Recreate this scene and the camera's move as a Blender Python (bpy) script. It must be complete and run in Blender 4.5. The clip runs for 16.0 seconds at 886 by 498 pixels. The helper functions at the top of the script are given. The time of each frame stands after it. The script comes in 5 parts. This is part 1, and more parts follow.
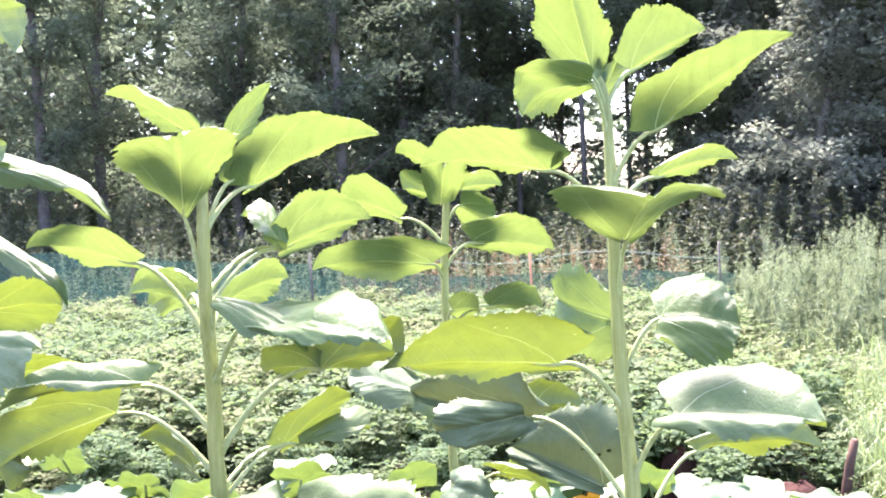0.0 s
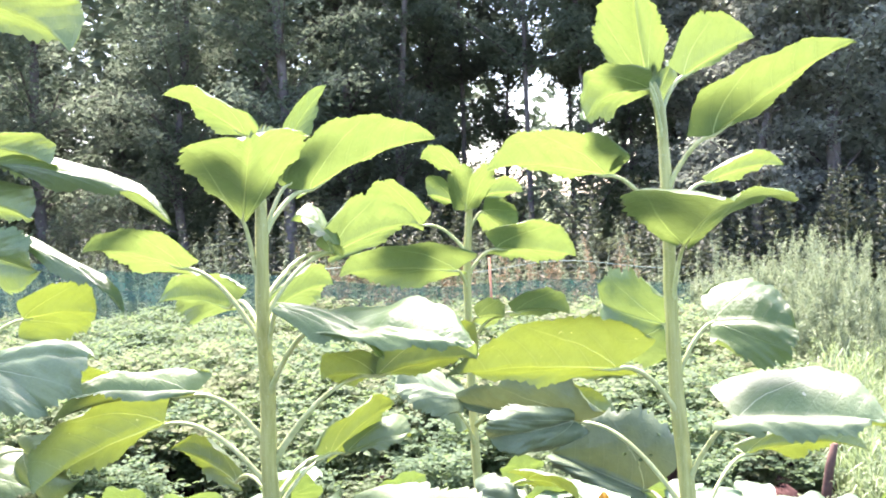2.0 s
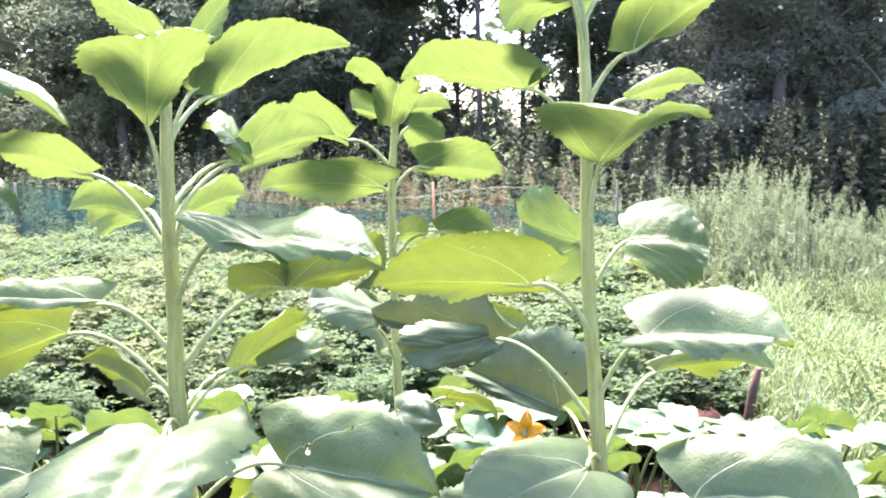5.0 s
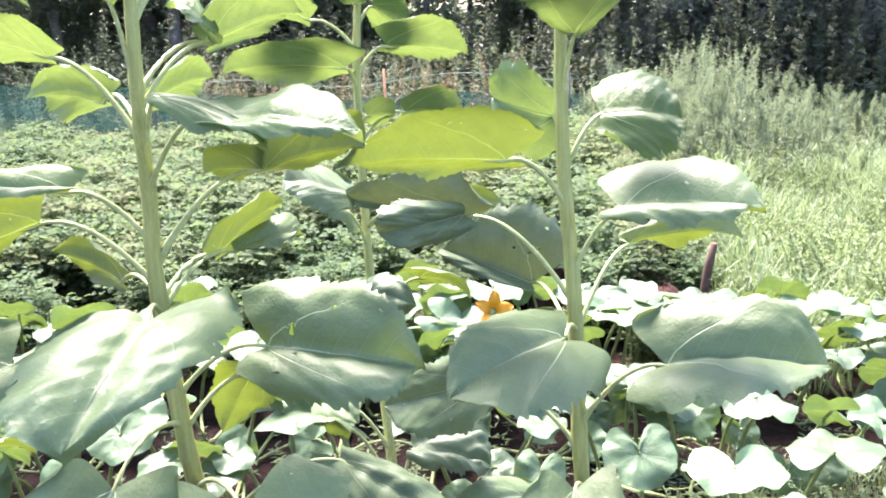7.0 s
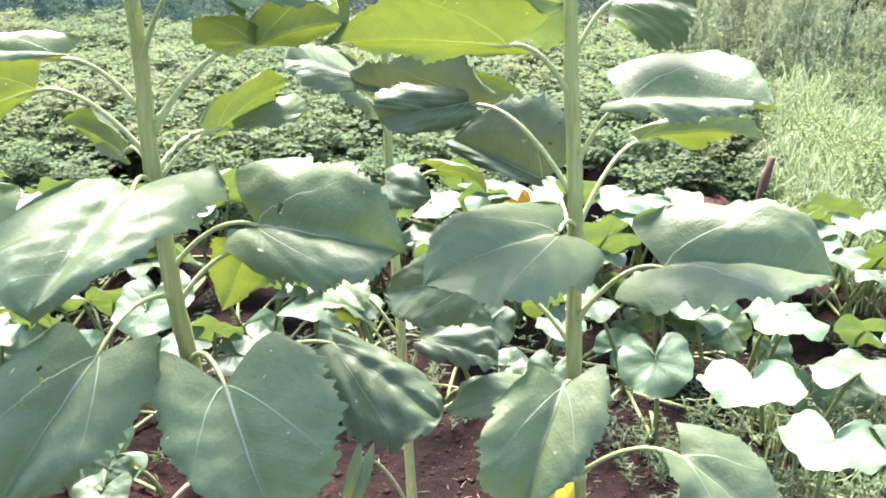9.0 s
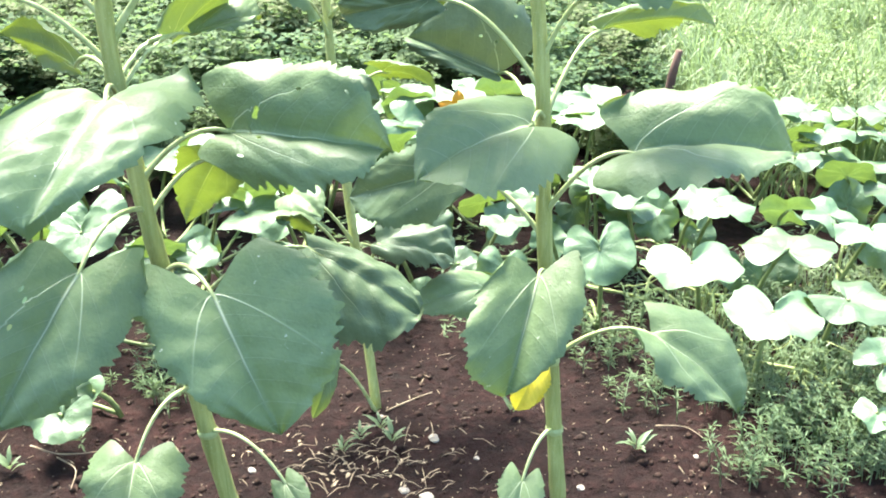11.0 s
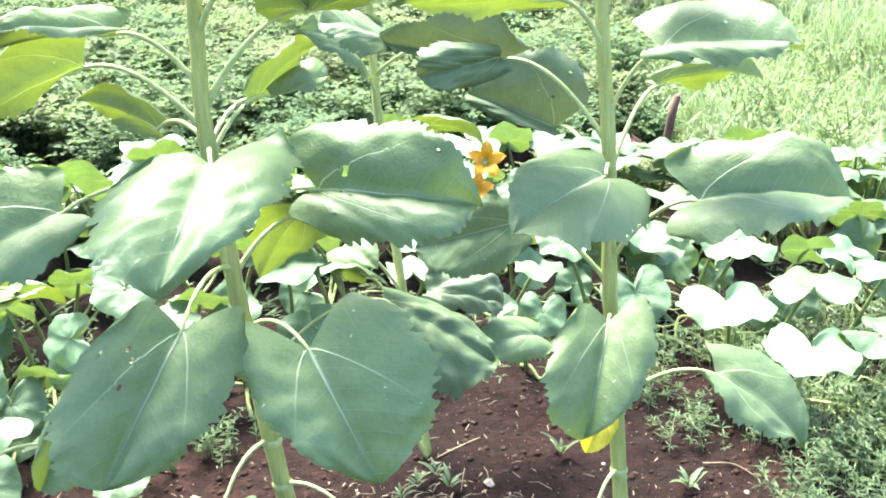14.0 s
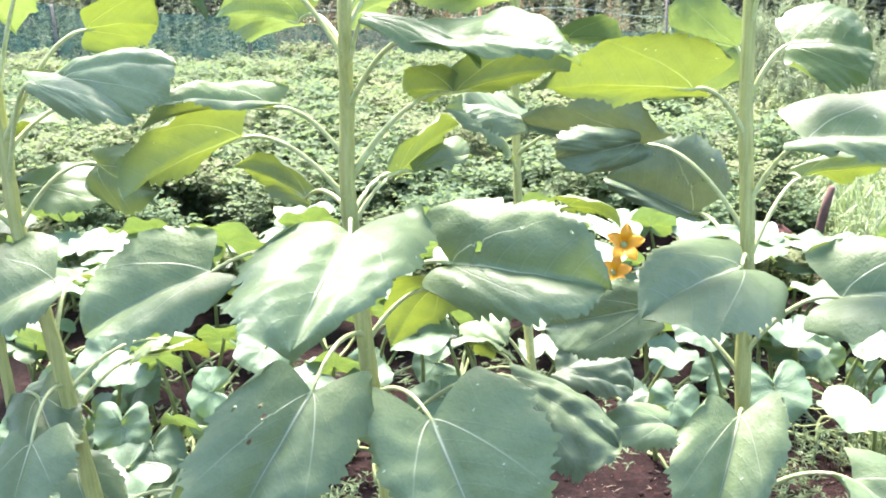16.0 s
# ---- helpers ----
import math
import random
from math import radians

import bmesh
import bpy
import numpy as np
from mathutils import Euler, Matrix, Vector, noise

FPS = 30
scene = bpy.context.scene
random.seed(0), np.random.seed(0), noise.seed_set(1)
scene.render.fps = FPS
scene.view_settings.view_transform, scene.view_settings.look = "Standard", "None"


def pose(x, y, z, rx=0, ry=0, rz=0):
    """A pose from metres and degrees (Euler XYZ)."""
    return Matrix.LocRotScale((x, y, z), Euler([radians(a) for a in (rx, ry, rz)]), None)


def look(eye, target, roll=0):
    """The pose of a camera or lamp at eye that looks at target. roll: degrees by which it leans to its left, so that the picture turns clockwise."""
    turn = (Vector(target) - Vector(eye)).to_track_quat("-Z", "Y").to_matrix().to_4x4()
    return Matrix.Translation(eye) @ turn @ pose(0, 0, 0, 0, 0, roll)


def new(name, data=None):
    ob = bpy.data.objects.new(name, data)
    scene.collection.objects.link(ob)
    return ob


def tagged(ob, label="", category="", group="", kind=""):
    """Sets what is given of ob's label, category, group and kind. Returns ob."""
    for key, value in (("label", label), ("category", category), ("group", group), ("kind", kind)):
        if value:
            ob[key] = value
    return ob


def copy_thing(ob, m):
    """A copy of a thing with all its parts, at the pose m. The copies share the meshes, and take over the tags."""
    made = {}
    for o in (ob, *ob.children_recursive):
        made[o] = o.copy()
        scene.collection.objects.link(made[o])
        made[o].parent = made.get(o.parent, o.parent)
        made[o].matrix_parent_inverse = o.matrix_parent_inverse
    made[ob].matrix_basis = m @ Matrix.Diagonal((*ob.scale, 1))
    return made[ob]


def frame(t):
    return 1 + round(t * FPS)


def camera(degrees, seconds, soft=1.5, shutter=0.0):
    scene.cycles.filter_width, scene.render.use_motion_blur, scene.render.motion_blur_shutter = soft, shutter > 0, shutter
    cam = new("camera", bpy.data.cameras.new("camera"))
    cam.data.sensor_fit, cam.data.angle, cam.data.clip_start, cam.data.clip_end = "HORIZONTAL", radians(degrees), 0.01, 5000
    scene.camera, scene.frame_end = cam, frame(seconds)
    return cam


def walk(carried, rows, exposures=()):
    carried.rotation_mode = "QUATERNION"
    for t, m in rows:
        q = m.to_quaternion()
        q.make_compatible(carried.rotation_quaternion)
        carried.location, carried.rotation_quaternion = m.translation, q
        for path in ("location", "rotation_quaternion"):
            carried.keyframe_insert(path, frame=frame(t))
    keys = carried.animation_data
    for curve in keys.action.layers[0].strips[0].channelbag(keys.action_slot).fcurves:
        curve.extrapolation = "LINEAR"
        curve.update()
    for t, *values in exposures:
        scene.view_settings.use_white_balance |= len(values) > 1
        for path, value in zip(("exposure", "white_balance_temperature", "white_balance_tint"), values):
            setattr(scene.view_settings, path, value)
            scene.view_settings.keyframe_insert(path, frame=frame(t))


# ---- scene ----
cam = camera(48.7, 16.0, soft=1.9)
PATH = [
    (0, (0.218, -0.508, 1.531), (-0.148, 1.455, 1.414), -2.3),
    (0.5, (0.225, -0.502, 1.549), (-0.201, 1.447, 1.414), -2.4),
    (1, (0.204, -0.504, 1.543), (-0.261, 1.438, 1.434), -2.2),
    (1.5, (0.095, -0.52, 1.536), (-0.27, 1.445, 1.464), -2.8),
    (2, (-0.002, -0.526, 1.527), (-0.239, 1.458, 1.428), -2.2),
    (2.5, (-0.059, -0.526, 1.516), (-0.169, 1.465, 1.354), -1.3),
    (3, (-0.062, -0.537, 1.513), (-0.184, 1.451, 1.333), -2.0),
    (3.5, (-0.016, -0.518, 1.507), (-0.172, 1.465, 1.291), -1.2),
    (4, (0.06, -0.501, 1.502), (-0.098, 1.48, 1.271), -0.5),
    (6.5, (0.045, -0.491, 1.487), (-0.035, 1.469, 1.094), -2.3),
    (7, (0.009, -0.5, 1.477), (-0.03, 1.443, 1.005), -2.0),
    (7.5, (0.015, -0.508, 1.473), (-0.01, 1.43, 0.983), -1.7),
    (8, (0.064, -0.494, 1.456), (-0.016, 1.432, 0.922), -1.4),
    (8.5, (0.141, -0.487, 1.451), (-0.02, 1.426, 0.891), -1.6),
    (9, (0.162, -0.468, 1.43), (-0.039, 1.413, 0.781), -0.4),
    (9.5, (0.072, -0.482, 1.421), (-0.013, 1.387, 0.715), -2.0),
    (10, (-0.041, -0.493, 1.409), (0.043, 1.352, 0.641), -1.4),
    (12.5, (0.054, -0.506, 1.425), (0.002, 1.313, 0.594), -0.6),
    (13, (-0.01, -0.512, 1.436), (-0.001, 1.331, 0.657), -1.2),
    (13.5, (-0.134, -0.528, 1.451), (-0.084, 1.33, 0.712), -1.9),
    (14, (-0.226, -0.54, 1.455), (-0.11, 1.314, 0.714), -1.6),
    (14.5, (-0.277, -0.562, 1.452), (-0.17, 1.297, 0.721), -1.1),
    (15, (-0.256, -0.554, 1.447), (-0.221, 1.322, 0.753), -0.8),
    (15.5, (-0.22, -0.552, 1.46), (-0.265, 1.34, 0.813), -1.3),
    (16, (-0.203, -0.566, 1.467), (-0.375, 1.337, 0.877), -1.0),
]
TONE = [(0, 3.24, 6450, 26), (1.5, 3.28, 6450, 26), (4, 3.17, 6450, 24), (6.5, 3.02, 6450, 22), (8.5, 2.76, 6450, 19), (9.5, 2.98, 6450, 15), (10, 3.01, 6480, 9), (12.5, 3.12, 6480, -5), (14, 3.21, 6450, 0), (16, 3.16, 6420, 16)]
walk(cam, [(t, look(eye, aim, roll)) for t, eye, aim, roll in PATH], TONE)

# ---------------------------------------------------------------- light
world = bpy.data.worlds.new("sky")
scene.world = world
world.use_nodes = True
wn = world.node_tree.nodes
sky = wn.new("ShaderNodeTexSky")
sky.sky_type = "NISHITA"
sky.sun_disc = False
sky.sun_elevation, sky.sun_rotation = radians(62), radians(-22)
sky.air_density, sky.dust_density, sky.ozone_density = 1.0, 1.6, 1.0
wn["Background"].inputs["Strength"].default_value = 0.10
world.node_tree.links.new(sky.outputs["Color"], wn["Background"].inputs["Color"])

sun_data = bpy.data.lights.new("sun", "SUN")
sun_data.energy, sun_data.angle, sun_data.color = 4.2, radians(26.0), (1.0, 0.94, 0.84)
sun = new("sun", sun_data)
sun.matrix_world = look((-2.4, 6.0, 12.0), (0, 0, 0))


# ---------------------------------------------------------------- materials
class Nodes:
    """A small helper to wire a node material."""

    def __init__(self, name):
        self.mat = bpy.data.materials.new(name)
        self.mat.use_nodes = True
        self.tree = self.mat.node_tree
        self.out = self.tree.nodes["Material Output"]
        self.bsdf = self.tree.nodes["Principled BSDF"]

    def node(self, kind, **values):
        n = self.tree.nodes.new(kind)
        for k, v in values.items():
            if k == "op":
                n.operation = v
            elif k == "clamp":
                n.use_clamp = v
            else:
                n.inputs[k].default_value = v
        return n

    def link(self, a, b):
        self.tree.links.new(a, b)

    def math(self, op, a, b=None, clamp=False):
        n = self.node("ShaderNodeMath", op=op, clamp=clamp)
        for i, v in enumerate((a, b)):
            if v is None:
                continue
            if isinstance(v, (int, float)):
                n.inputs[i].default_value = v
            else:
                self.link(v, n.inputs[i])
        return n.outputs[0]

    def noise(self, scale, detail=4.0, rough=0.6, vector=None):
        n = self.node("ShaderNodeTexNoise", Scale=scale, Detail=detail, Roughness=rough)
        if vector is None:
            vector = self.node("ShaderNodeTexCoord").outputs["Object"]
        self.link(vector, n.inputs["Vector"])
        return n.outputs["Fac"]

    def ramp(self, fac, stops):
        n = self.node("ShaderNodeValToRGB")
        while len(n.color_ramp.elements) < len(stops):
            n.color_ramp.elements.new(0.5)
        for e, (p, c) in zip(n.color_ramp.elements, stops):
            e.position, e.color = p, (*c, 1)
        self.link(fac, n.inputs["Fac"])
        return n.outputs["Color"]

    def mix(self, fac, a, b, how="MIX"):
        n = self.tree.nodes.new("ShaderNodeMix")
        n.data_type, n.blend_type = "RGBA", how
        for i, v in ((0, fac), (6, a), (7, b)):
            if isinstance(v, (int, float)):
                n.inputs[i].default_value = v
            elif isinstance(v, tuple):
                n.inputs[i].default_value = (*v, 1)
            else:
                self.link(v, n.inputs[i])
        return n.outputs[2]

    def bump(self, height, strength, distance):
        n = self.node("ShaderNodeBump", Strength=strength, Distance=distance)
        self.link(height, n.inputs["Height"])
        return n.outputs["Normal"]

    def vary(self, amount):
        """A factor round 1 that differs from object to object."""
        info = self.node("ShaderNodeObjectInfo")
        return self.math("ADD", self.math("MULTIPLY", info.outputs["Random"], 2 * amount), 1 - amount)

    def translucent(self, colour, fac):
        t = self.node("ShaderNodeBsdfTranslucent")
        if isinstance(colour, tuple):
            t.inputs["Color"].default_value = (*colour, 1)
        else:
            self.link(colour, t.inputs["Color"])
        m = self.node("ShaderNodeMixShader", Fac=fac)
        self.link(self.bsdf.outputs[0], m.inputs[1])
        self.link(t.outputs[0], m.inputs[2])
        self.link(m.outputs[0], self.out.inputs["Surface"])
        return t


def plain(name, c1, c2, scale, rough, bump=0.3, dist=0.002, spec=0.5, detail=5.0):
    k = Nodes(name)
    f = k.noise(scale, detail)
    g = k.noise(scale * 0.13, 3.0)
    c = k.ramp(k.math("ADD", k.math("MULTIPLY", f, 0.6), k.math("MULTIPLY", g, 0.4)), ((0.35, c1), (0.65, c2)))
    k.link(c, k.bsdf.inputs["Base Color"])
    k.bsdf.inputs["Roughness"].default_value = rough
    k.bsdf.inputs["Specular IOR Level"].default_value = spec
    k.link(k.bump(f, bump, dist), k.bsdf.inputs["Normal"])
    return k.mat


def leaf_material(name, dark, light, vein, through_colour, fac, rough, spec=0.5, ribs=6.5, crinkle=0.5, rib_tone=0.16, tone_range=0.14, scarred=0.7):
    """A veined leaf: u across the blade, v along it."""
    k = Nodes(name)
    uv = k.node("ShaderNodeUVMap").outputs["UV"]
    sep = k.node("ShaderNodeSeparateXYZ")
    k.link(uv, sep.inputs[0])
    a = k.math("ABSOLUTE", k.math("SUBTRACT", k.math("MULTIPLY", sep.outputs[0], 2.0), 1.0))
    s = k.math("MAXIMUM", sep.outputs[1], 0.0)
    thin = k.math("ADD", k.math("MULTIPLY", k.math("SUBTRACT", 1.0, s, clamp=True), 0.020), 0.004)
    mid = k.math("SUBTRACT", 1.15, k.math("DIVIDE", a, thin), clamp=True)
    fork = k.math("ABSOLUTE", k.math("SUBTRACT", a, k.math("MULTIPLY", k.math("POWER", s, 0.72), 1.0)))
    fork = k.math("SUBTRACT", 1.1, k.math("MULTIPLY", fork, 60.0), clamp=True)
    fork = k.math("MULTIPLY", fork, k.math("SUBTRACT", 1.0, k.math("MULTIPLY", a, 1.25), clamp=True))
    slope = k.math("SUBTRACT", s, k.math("MULTIPLY", k.math("POWER", a, 1.3), 0.42))
    saw = k.math("FRACT", k.math("ADD", k.math("MULTIPLY", slope, ribs), 0.5))
    tri = k.math("ABSOLUTE", k.math("SUBTRACT", saw, 0.5))
    rib = k.math("SUBTRACT", 1.0, k.math("MULTIPLY", tri, 34.0), clamp=True)
    rib = k.math("MULTIPLY", rib, k.math("SUBTRACT", 1.0, a, clamp=True))
    base_fade = k.math("SUBTRACT", 1.15, k.math("MULTIPLY", s, 1.35), clamp=True)
    main = k.math("MULTIPLY", k.math("MAXIMUM", mid, fork), base_fade)
    veins = k.math("MAXIMUM", main, k.math("MULTIPLY", rib, rib_tone))
    fine = k.noise(90.0, 4.0)
    broad = k.noise(9.0, 3.0)
    spots = k.noise(160.0, 1.0)
    tone = k.math("ADD", k.math("MULTIPLY", fine, 0.35), k.math("MULTIPLY", broad, 0.65))
    c = k.ramp(tone, ((0.3, dark), (0.7, light)))
    c = k.mix(k.math("MULTIPLY", k.math("GREATER_THAN", spots, 0.75), 0.3), c, (0.34, 0.35, 0.20))
    own = k.node("ShaderNodeObjectInfo").outputs["Random"]
    scars = k.math("MULTIPLY", k.math("GREATER_THAN", k.noise(60.0, 2.0), 0.74), k.math("GREATER_THAN", own, 0.55))
    c = k.mix(k.math("MULTIPLY", scars, scarred), c, (0.52, 0.54, 0.42))
    hue = k.node("ShaderNodeHueSaturation")
    k.link(k.vary(tone_range), hue.inputs["Value"])
    k.link(c, hue.inputs["Color"])
    c = k.mix(k.math("MULTIPLY", veins, 0.95), hue.outputs[0], vein)
    k.link(c, k.bsdf.inputs["Base Color"])
    k.bsdf.inputs["Roughness"].default_value = rough
    k.bsdf.inputs["Specular IOR Level"].default_value = spec
    quilt = k.math("MULTIPLY", tri, 0.22)
    cells = k.node("ShaderNodeTexVoronoi", Scale=95.0)
    cells.feature = "DISTANCE_TO_EDGE"
    k.link(k.node("ShaderNodeTexCoord").outputs["Object"], cells.inputs["Vector"])
    pillow = k.math("MULTIPLY", cells.outputs["Distance"], 2.2, clamp=True)
    quilt = k.math("ADD", quilt, k.math("MULTIPLY", pillow, 0.10))
    h = k.math("ADD", k.math("MULTIPLY", fine, 0.35), k.math("SUBTRACT", quilt, k.math("MULTIPLY", veins, 0.7)))
    nrm = k.bump(h, crinkle, 0.006)
    k.link(nrm, k.bsdf.inputs["Normal"])
    tc = k.ramp(tone, ((0.3, tuple(0.75 * v for v in through_colour)), (0.7, through_colour)))
    shade = k.math("SUBTRACT", 1.0, k.math("MULTIPLY", tri, 5.0), clamp=True)
    tc = k.mix(k.math("MULTIPLY", shade, 0.35), tc, tuple(0.5 * v for v in through_colour))
    tc = k.mix(k.math("MULTIPLY", veins, 0.6), tc, tuple(min(1.0, 1.5 * v) for v in through_colour))
    t = k.translucent(tc, fac)
    k.link(nrm, t.inputs["Normal"])
    return k.mat


def foliage_material(name, dark, light, through_colour, fac, rough, spec=0.5, dull=None):
    """Small leaves, each island with a tone of its own."""
    k = Nodes(name)
    isle = k.node("ShaderNodeNewGeometry").outputs["Random Per Island"]
    broad = k.noise(1.3, 3.0)
    f = k.math("ADD", k.math("MULTIPLY", isle, 0.6), k.math("MULTIPLY", broad, 0.4))
    c = k.ramp(f, ((0.2, dark), (0.8, light)))
    if dull:
        own = k.node("ShaderNodeObjectInfo").outputs["Random"]
        patch = k.math("MULTIPLY", k.math("SUBTRACT", k.math("ADD", own, k.noise(0.5, 3.0)), 0.75), 1.4, clamp=True)
        c = k.mix(patch, c, dull)
    k.link(c, k.bsdf.inputs["Base Color"])
    k.bsdf.inputs["Roughness"].default_value = rough
    k.bsdf.inputs["Specular IOR Level"].default_value = spec
    k.translucent(through_colour, fac)
    return k.mat


SUN_LEAF = leaf_material("sunflower_leaf", (0.106, 0.158, 0.074), (0.156, 0.212, 0.106), (0.62, 0.66, 0.46), (0.175, 0.235, 0.022), 0.26, 0.50, 0.5)
YOUNG_LEAF = leaf_material("young_sunflower_leaf", (0.07, 0.125, 0.045), (0.11, 0.17, 0.07), (0.46, 0.55, 0.30), (0.182, 0.258, 0.058), 0.33, 0.45, 0.5, scarred=0.0)
YELLOW_LEAF = leaf_material("yellowed_leaf", (0.55, 0.42, 0.03), (0.7, 0.56, 0.05), (0.6, 0.5, 0.15), (0.8, 0.65, 0.05), 0.3, 0.5)
# Dull leaves; the darker, less translucent colour also holds shade from leaves above.
DULL_SHADED_LEAF = leaf_material("dull_shaded_leaf", (0.082, 0.122, 0.064), (0.132, 0.176, 0.098), (0.38, 0.42, 0.28), (0.11, 0.14, 0.045), 0.13, 0.47, 0.45)
SQUASH_LEAF = leaf_material("squash_leaf", (0.074, 0.128, 0.070), (0.13, 0.19, 0.110), (0.24, 0.32, 0.22), (0.20, 0.30, 0.05), 0.20, 0.45, 0.45, 3.0, 0.5, 0.12, 0.35, 0.0)


def stem_material(name, dark, light):
    """Hairy green skin with pale streaks along the stem."""
    k = Nodes(name)
    uv = k.node("ShaderNodeTexCoord").outputs["Object"]
    stretch = k.node("ShaderNodeMapping")
    stretch.inputs["Scale"].default_value = (160.0, 160.0, 6.0)
    k.link(uv, stretch.inputs["Vector"])
    streak = k.noise(1.0, 3.0, 0.6, stretch.outputs[0])
    hair = k.noise(320.0, 2.0)
    broad = k.noise(7.0, 3.0)
    tone = k.math("ADD", k.math("MULTIPLY", streak, 0.6), k.math("MULTIPLY", broad, 0.4))
    c = k.ramp(tone, ((0.30, dark), (0.70, light)))
    c = k.mix(k.math("MULTIPLY", k.math("GREATER_THAN", hair, 0.66), 0.35), c, (0.55, 0.58, 0.40))
    k.link(c, k.bsdf.inputs["Base Color"])
    k.bsdf.inputs["Roughness"].default_value = 0.48
    h = k.math("ADD", streak, k.math("MULTIPLY", hair, 0.4))
    k.link(k.bump(h, 0.5, 0.003), k.bsdf.inputs["Normal"])
    return k.mat


STEM = stem_material("sunflower_stem", (0.21, 0.235, 0.060), (0.42, 0.425, 0.165))
PETIOLE = plain("petiole_skin", (0.26, 0.31, 0.11), (0.47, 0.50, 0.26), 80.0, 0.5, 0.3, 0.001)
VINE = plain("vine_skin", (0.22, 0.26, 0.08), (0.36, 0.38, 0.16), 50.0, 0.55, 0.4, 0.002)
BLOSSOM = plain("orange_petal", (0.58, 0.23, 0.003), (0.70, 0.34, 0.008), 40.0, 0.5, 0.3, 0.002)
POTATO = foliage_material("potato_leaf", (0.056, 0.096, 0.052), (0.112, 0.162, 0.084), (0.165, 0.24, 0.10), 0.40, 0.72, 0.15, (0.155, 0.165, 0.085))
POTATO_STEM = plain("potato_stem", (0.10, 0.14, 0.05), (0.18, 0.22, 0.09), 30.0, 0.6)
GRASS = foliage_material("grass_blade", (0.070, 0.125, 0.052), (0.29, 0.35, 0.195), (0.24, 0.325, 0.135), 0.38, 0.5)
MUGWORT = foliage_material("mugwort_leaf", (0.082, 0.122, 0.070), (0.315, 0.36, 0.25), (0.24, 0.30, 0.165), 0.36, 0.6)
DRYWEED = foliage_material("dry_weed", (0.13, 0.10, 0.06), (0.34, 0.25, 0.14), (0.2, 0.14, 0.08), 0.25, 0.7)
TREE_LEAF = foliage_material("tree_leaf", (0.052, 0.072, 0.046), (0.165, 0.198, 0.128), (0.27, 0.34, 0.235), 0.52, 0.7, 0.15, (0.088, 0.090, 0.078))
# Lighter TREE_LEAF for the right; the glare there is put into its colour.
GLARE_TREE_LEAF = foliage_material("glare_tree_leaf", (0.105, 0.125, 0.092), (0.27, 0.295, 0.225), (0.42, 0.47, 0.37), 0.56, 0.7, 0.15, (0.165, 0.165, 0.15))
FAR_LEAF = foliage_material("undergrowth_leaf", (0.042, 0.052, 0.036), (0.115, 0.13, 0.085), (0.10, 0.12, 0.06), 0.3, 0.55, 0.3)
MEADOW = foliage_material("meadow_weed_leaf", (0.08, 0.13, 0.05), (0.29, 0.345, 0.16), (0.26, 0.34, 0.12), 0.38, 0.5)
WEED = foliage_material("weed_leaf", (0.07, 0.115, 0.055), (0.16, 0.21, 0.12), (0.20, 0.26, 0.10), 0.3, 0.45)
# Darker copy of VINE: shade under the leaves is put into its colour.
VINE_SHADED = plain("shaded_vine", (0.10, 0.14, 0.04), (0.2, 0.23, 0.09), 50.0, 0.55, 0.4, 0.002)
BARK = plain("tree_bark", (0.07, 0.06, 0.056), (0.17, 0.15, 0.14), 7.0, 0.9, 0.8, 0.03)
HEAP = plain("heaped_soil", (0.025, 0.011, 0.010), (0.070, 0.036, 0.032), 22.0, 0.95, 0.8, 0.012, 0.1)
STONE = plain("pale_stone", (0.16, 0.13, 0.11), (0.34, 0.29, 0.25), 25.0, 0.8)
WOOD = plain("weathered_post", (0.07, 0.042, 0.034), (0.16, 0.10, 0.082), 18.0, 0.95, 0.5, 0.004, 0.1)
CLOD = plain("soil_clod", (0.010, 0.005, 0.004), (0.042, 0.023, 0.018), 70.0, 0.95, 0.4, 0.001, 0.2)
STRAW = plain("straw", (0.13, 0.09, 0.06), (0.34, 0.26, 0.18), 60.0, 0.8)
ORANGE = plain("orange_paint", (0.36, 0.14, 0.07), (0.48, 0.24, 0.14), 20.0, 0.6)
CORD = plain("green_cord", (0.11, 0.18, 0.16), (0.19, 0.27, 0.24), 30.0, 0.6)


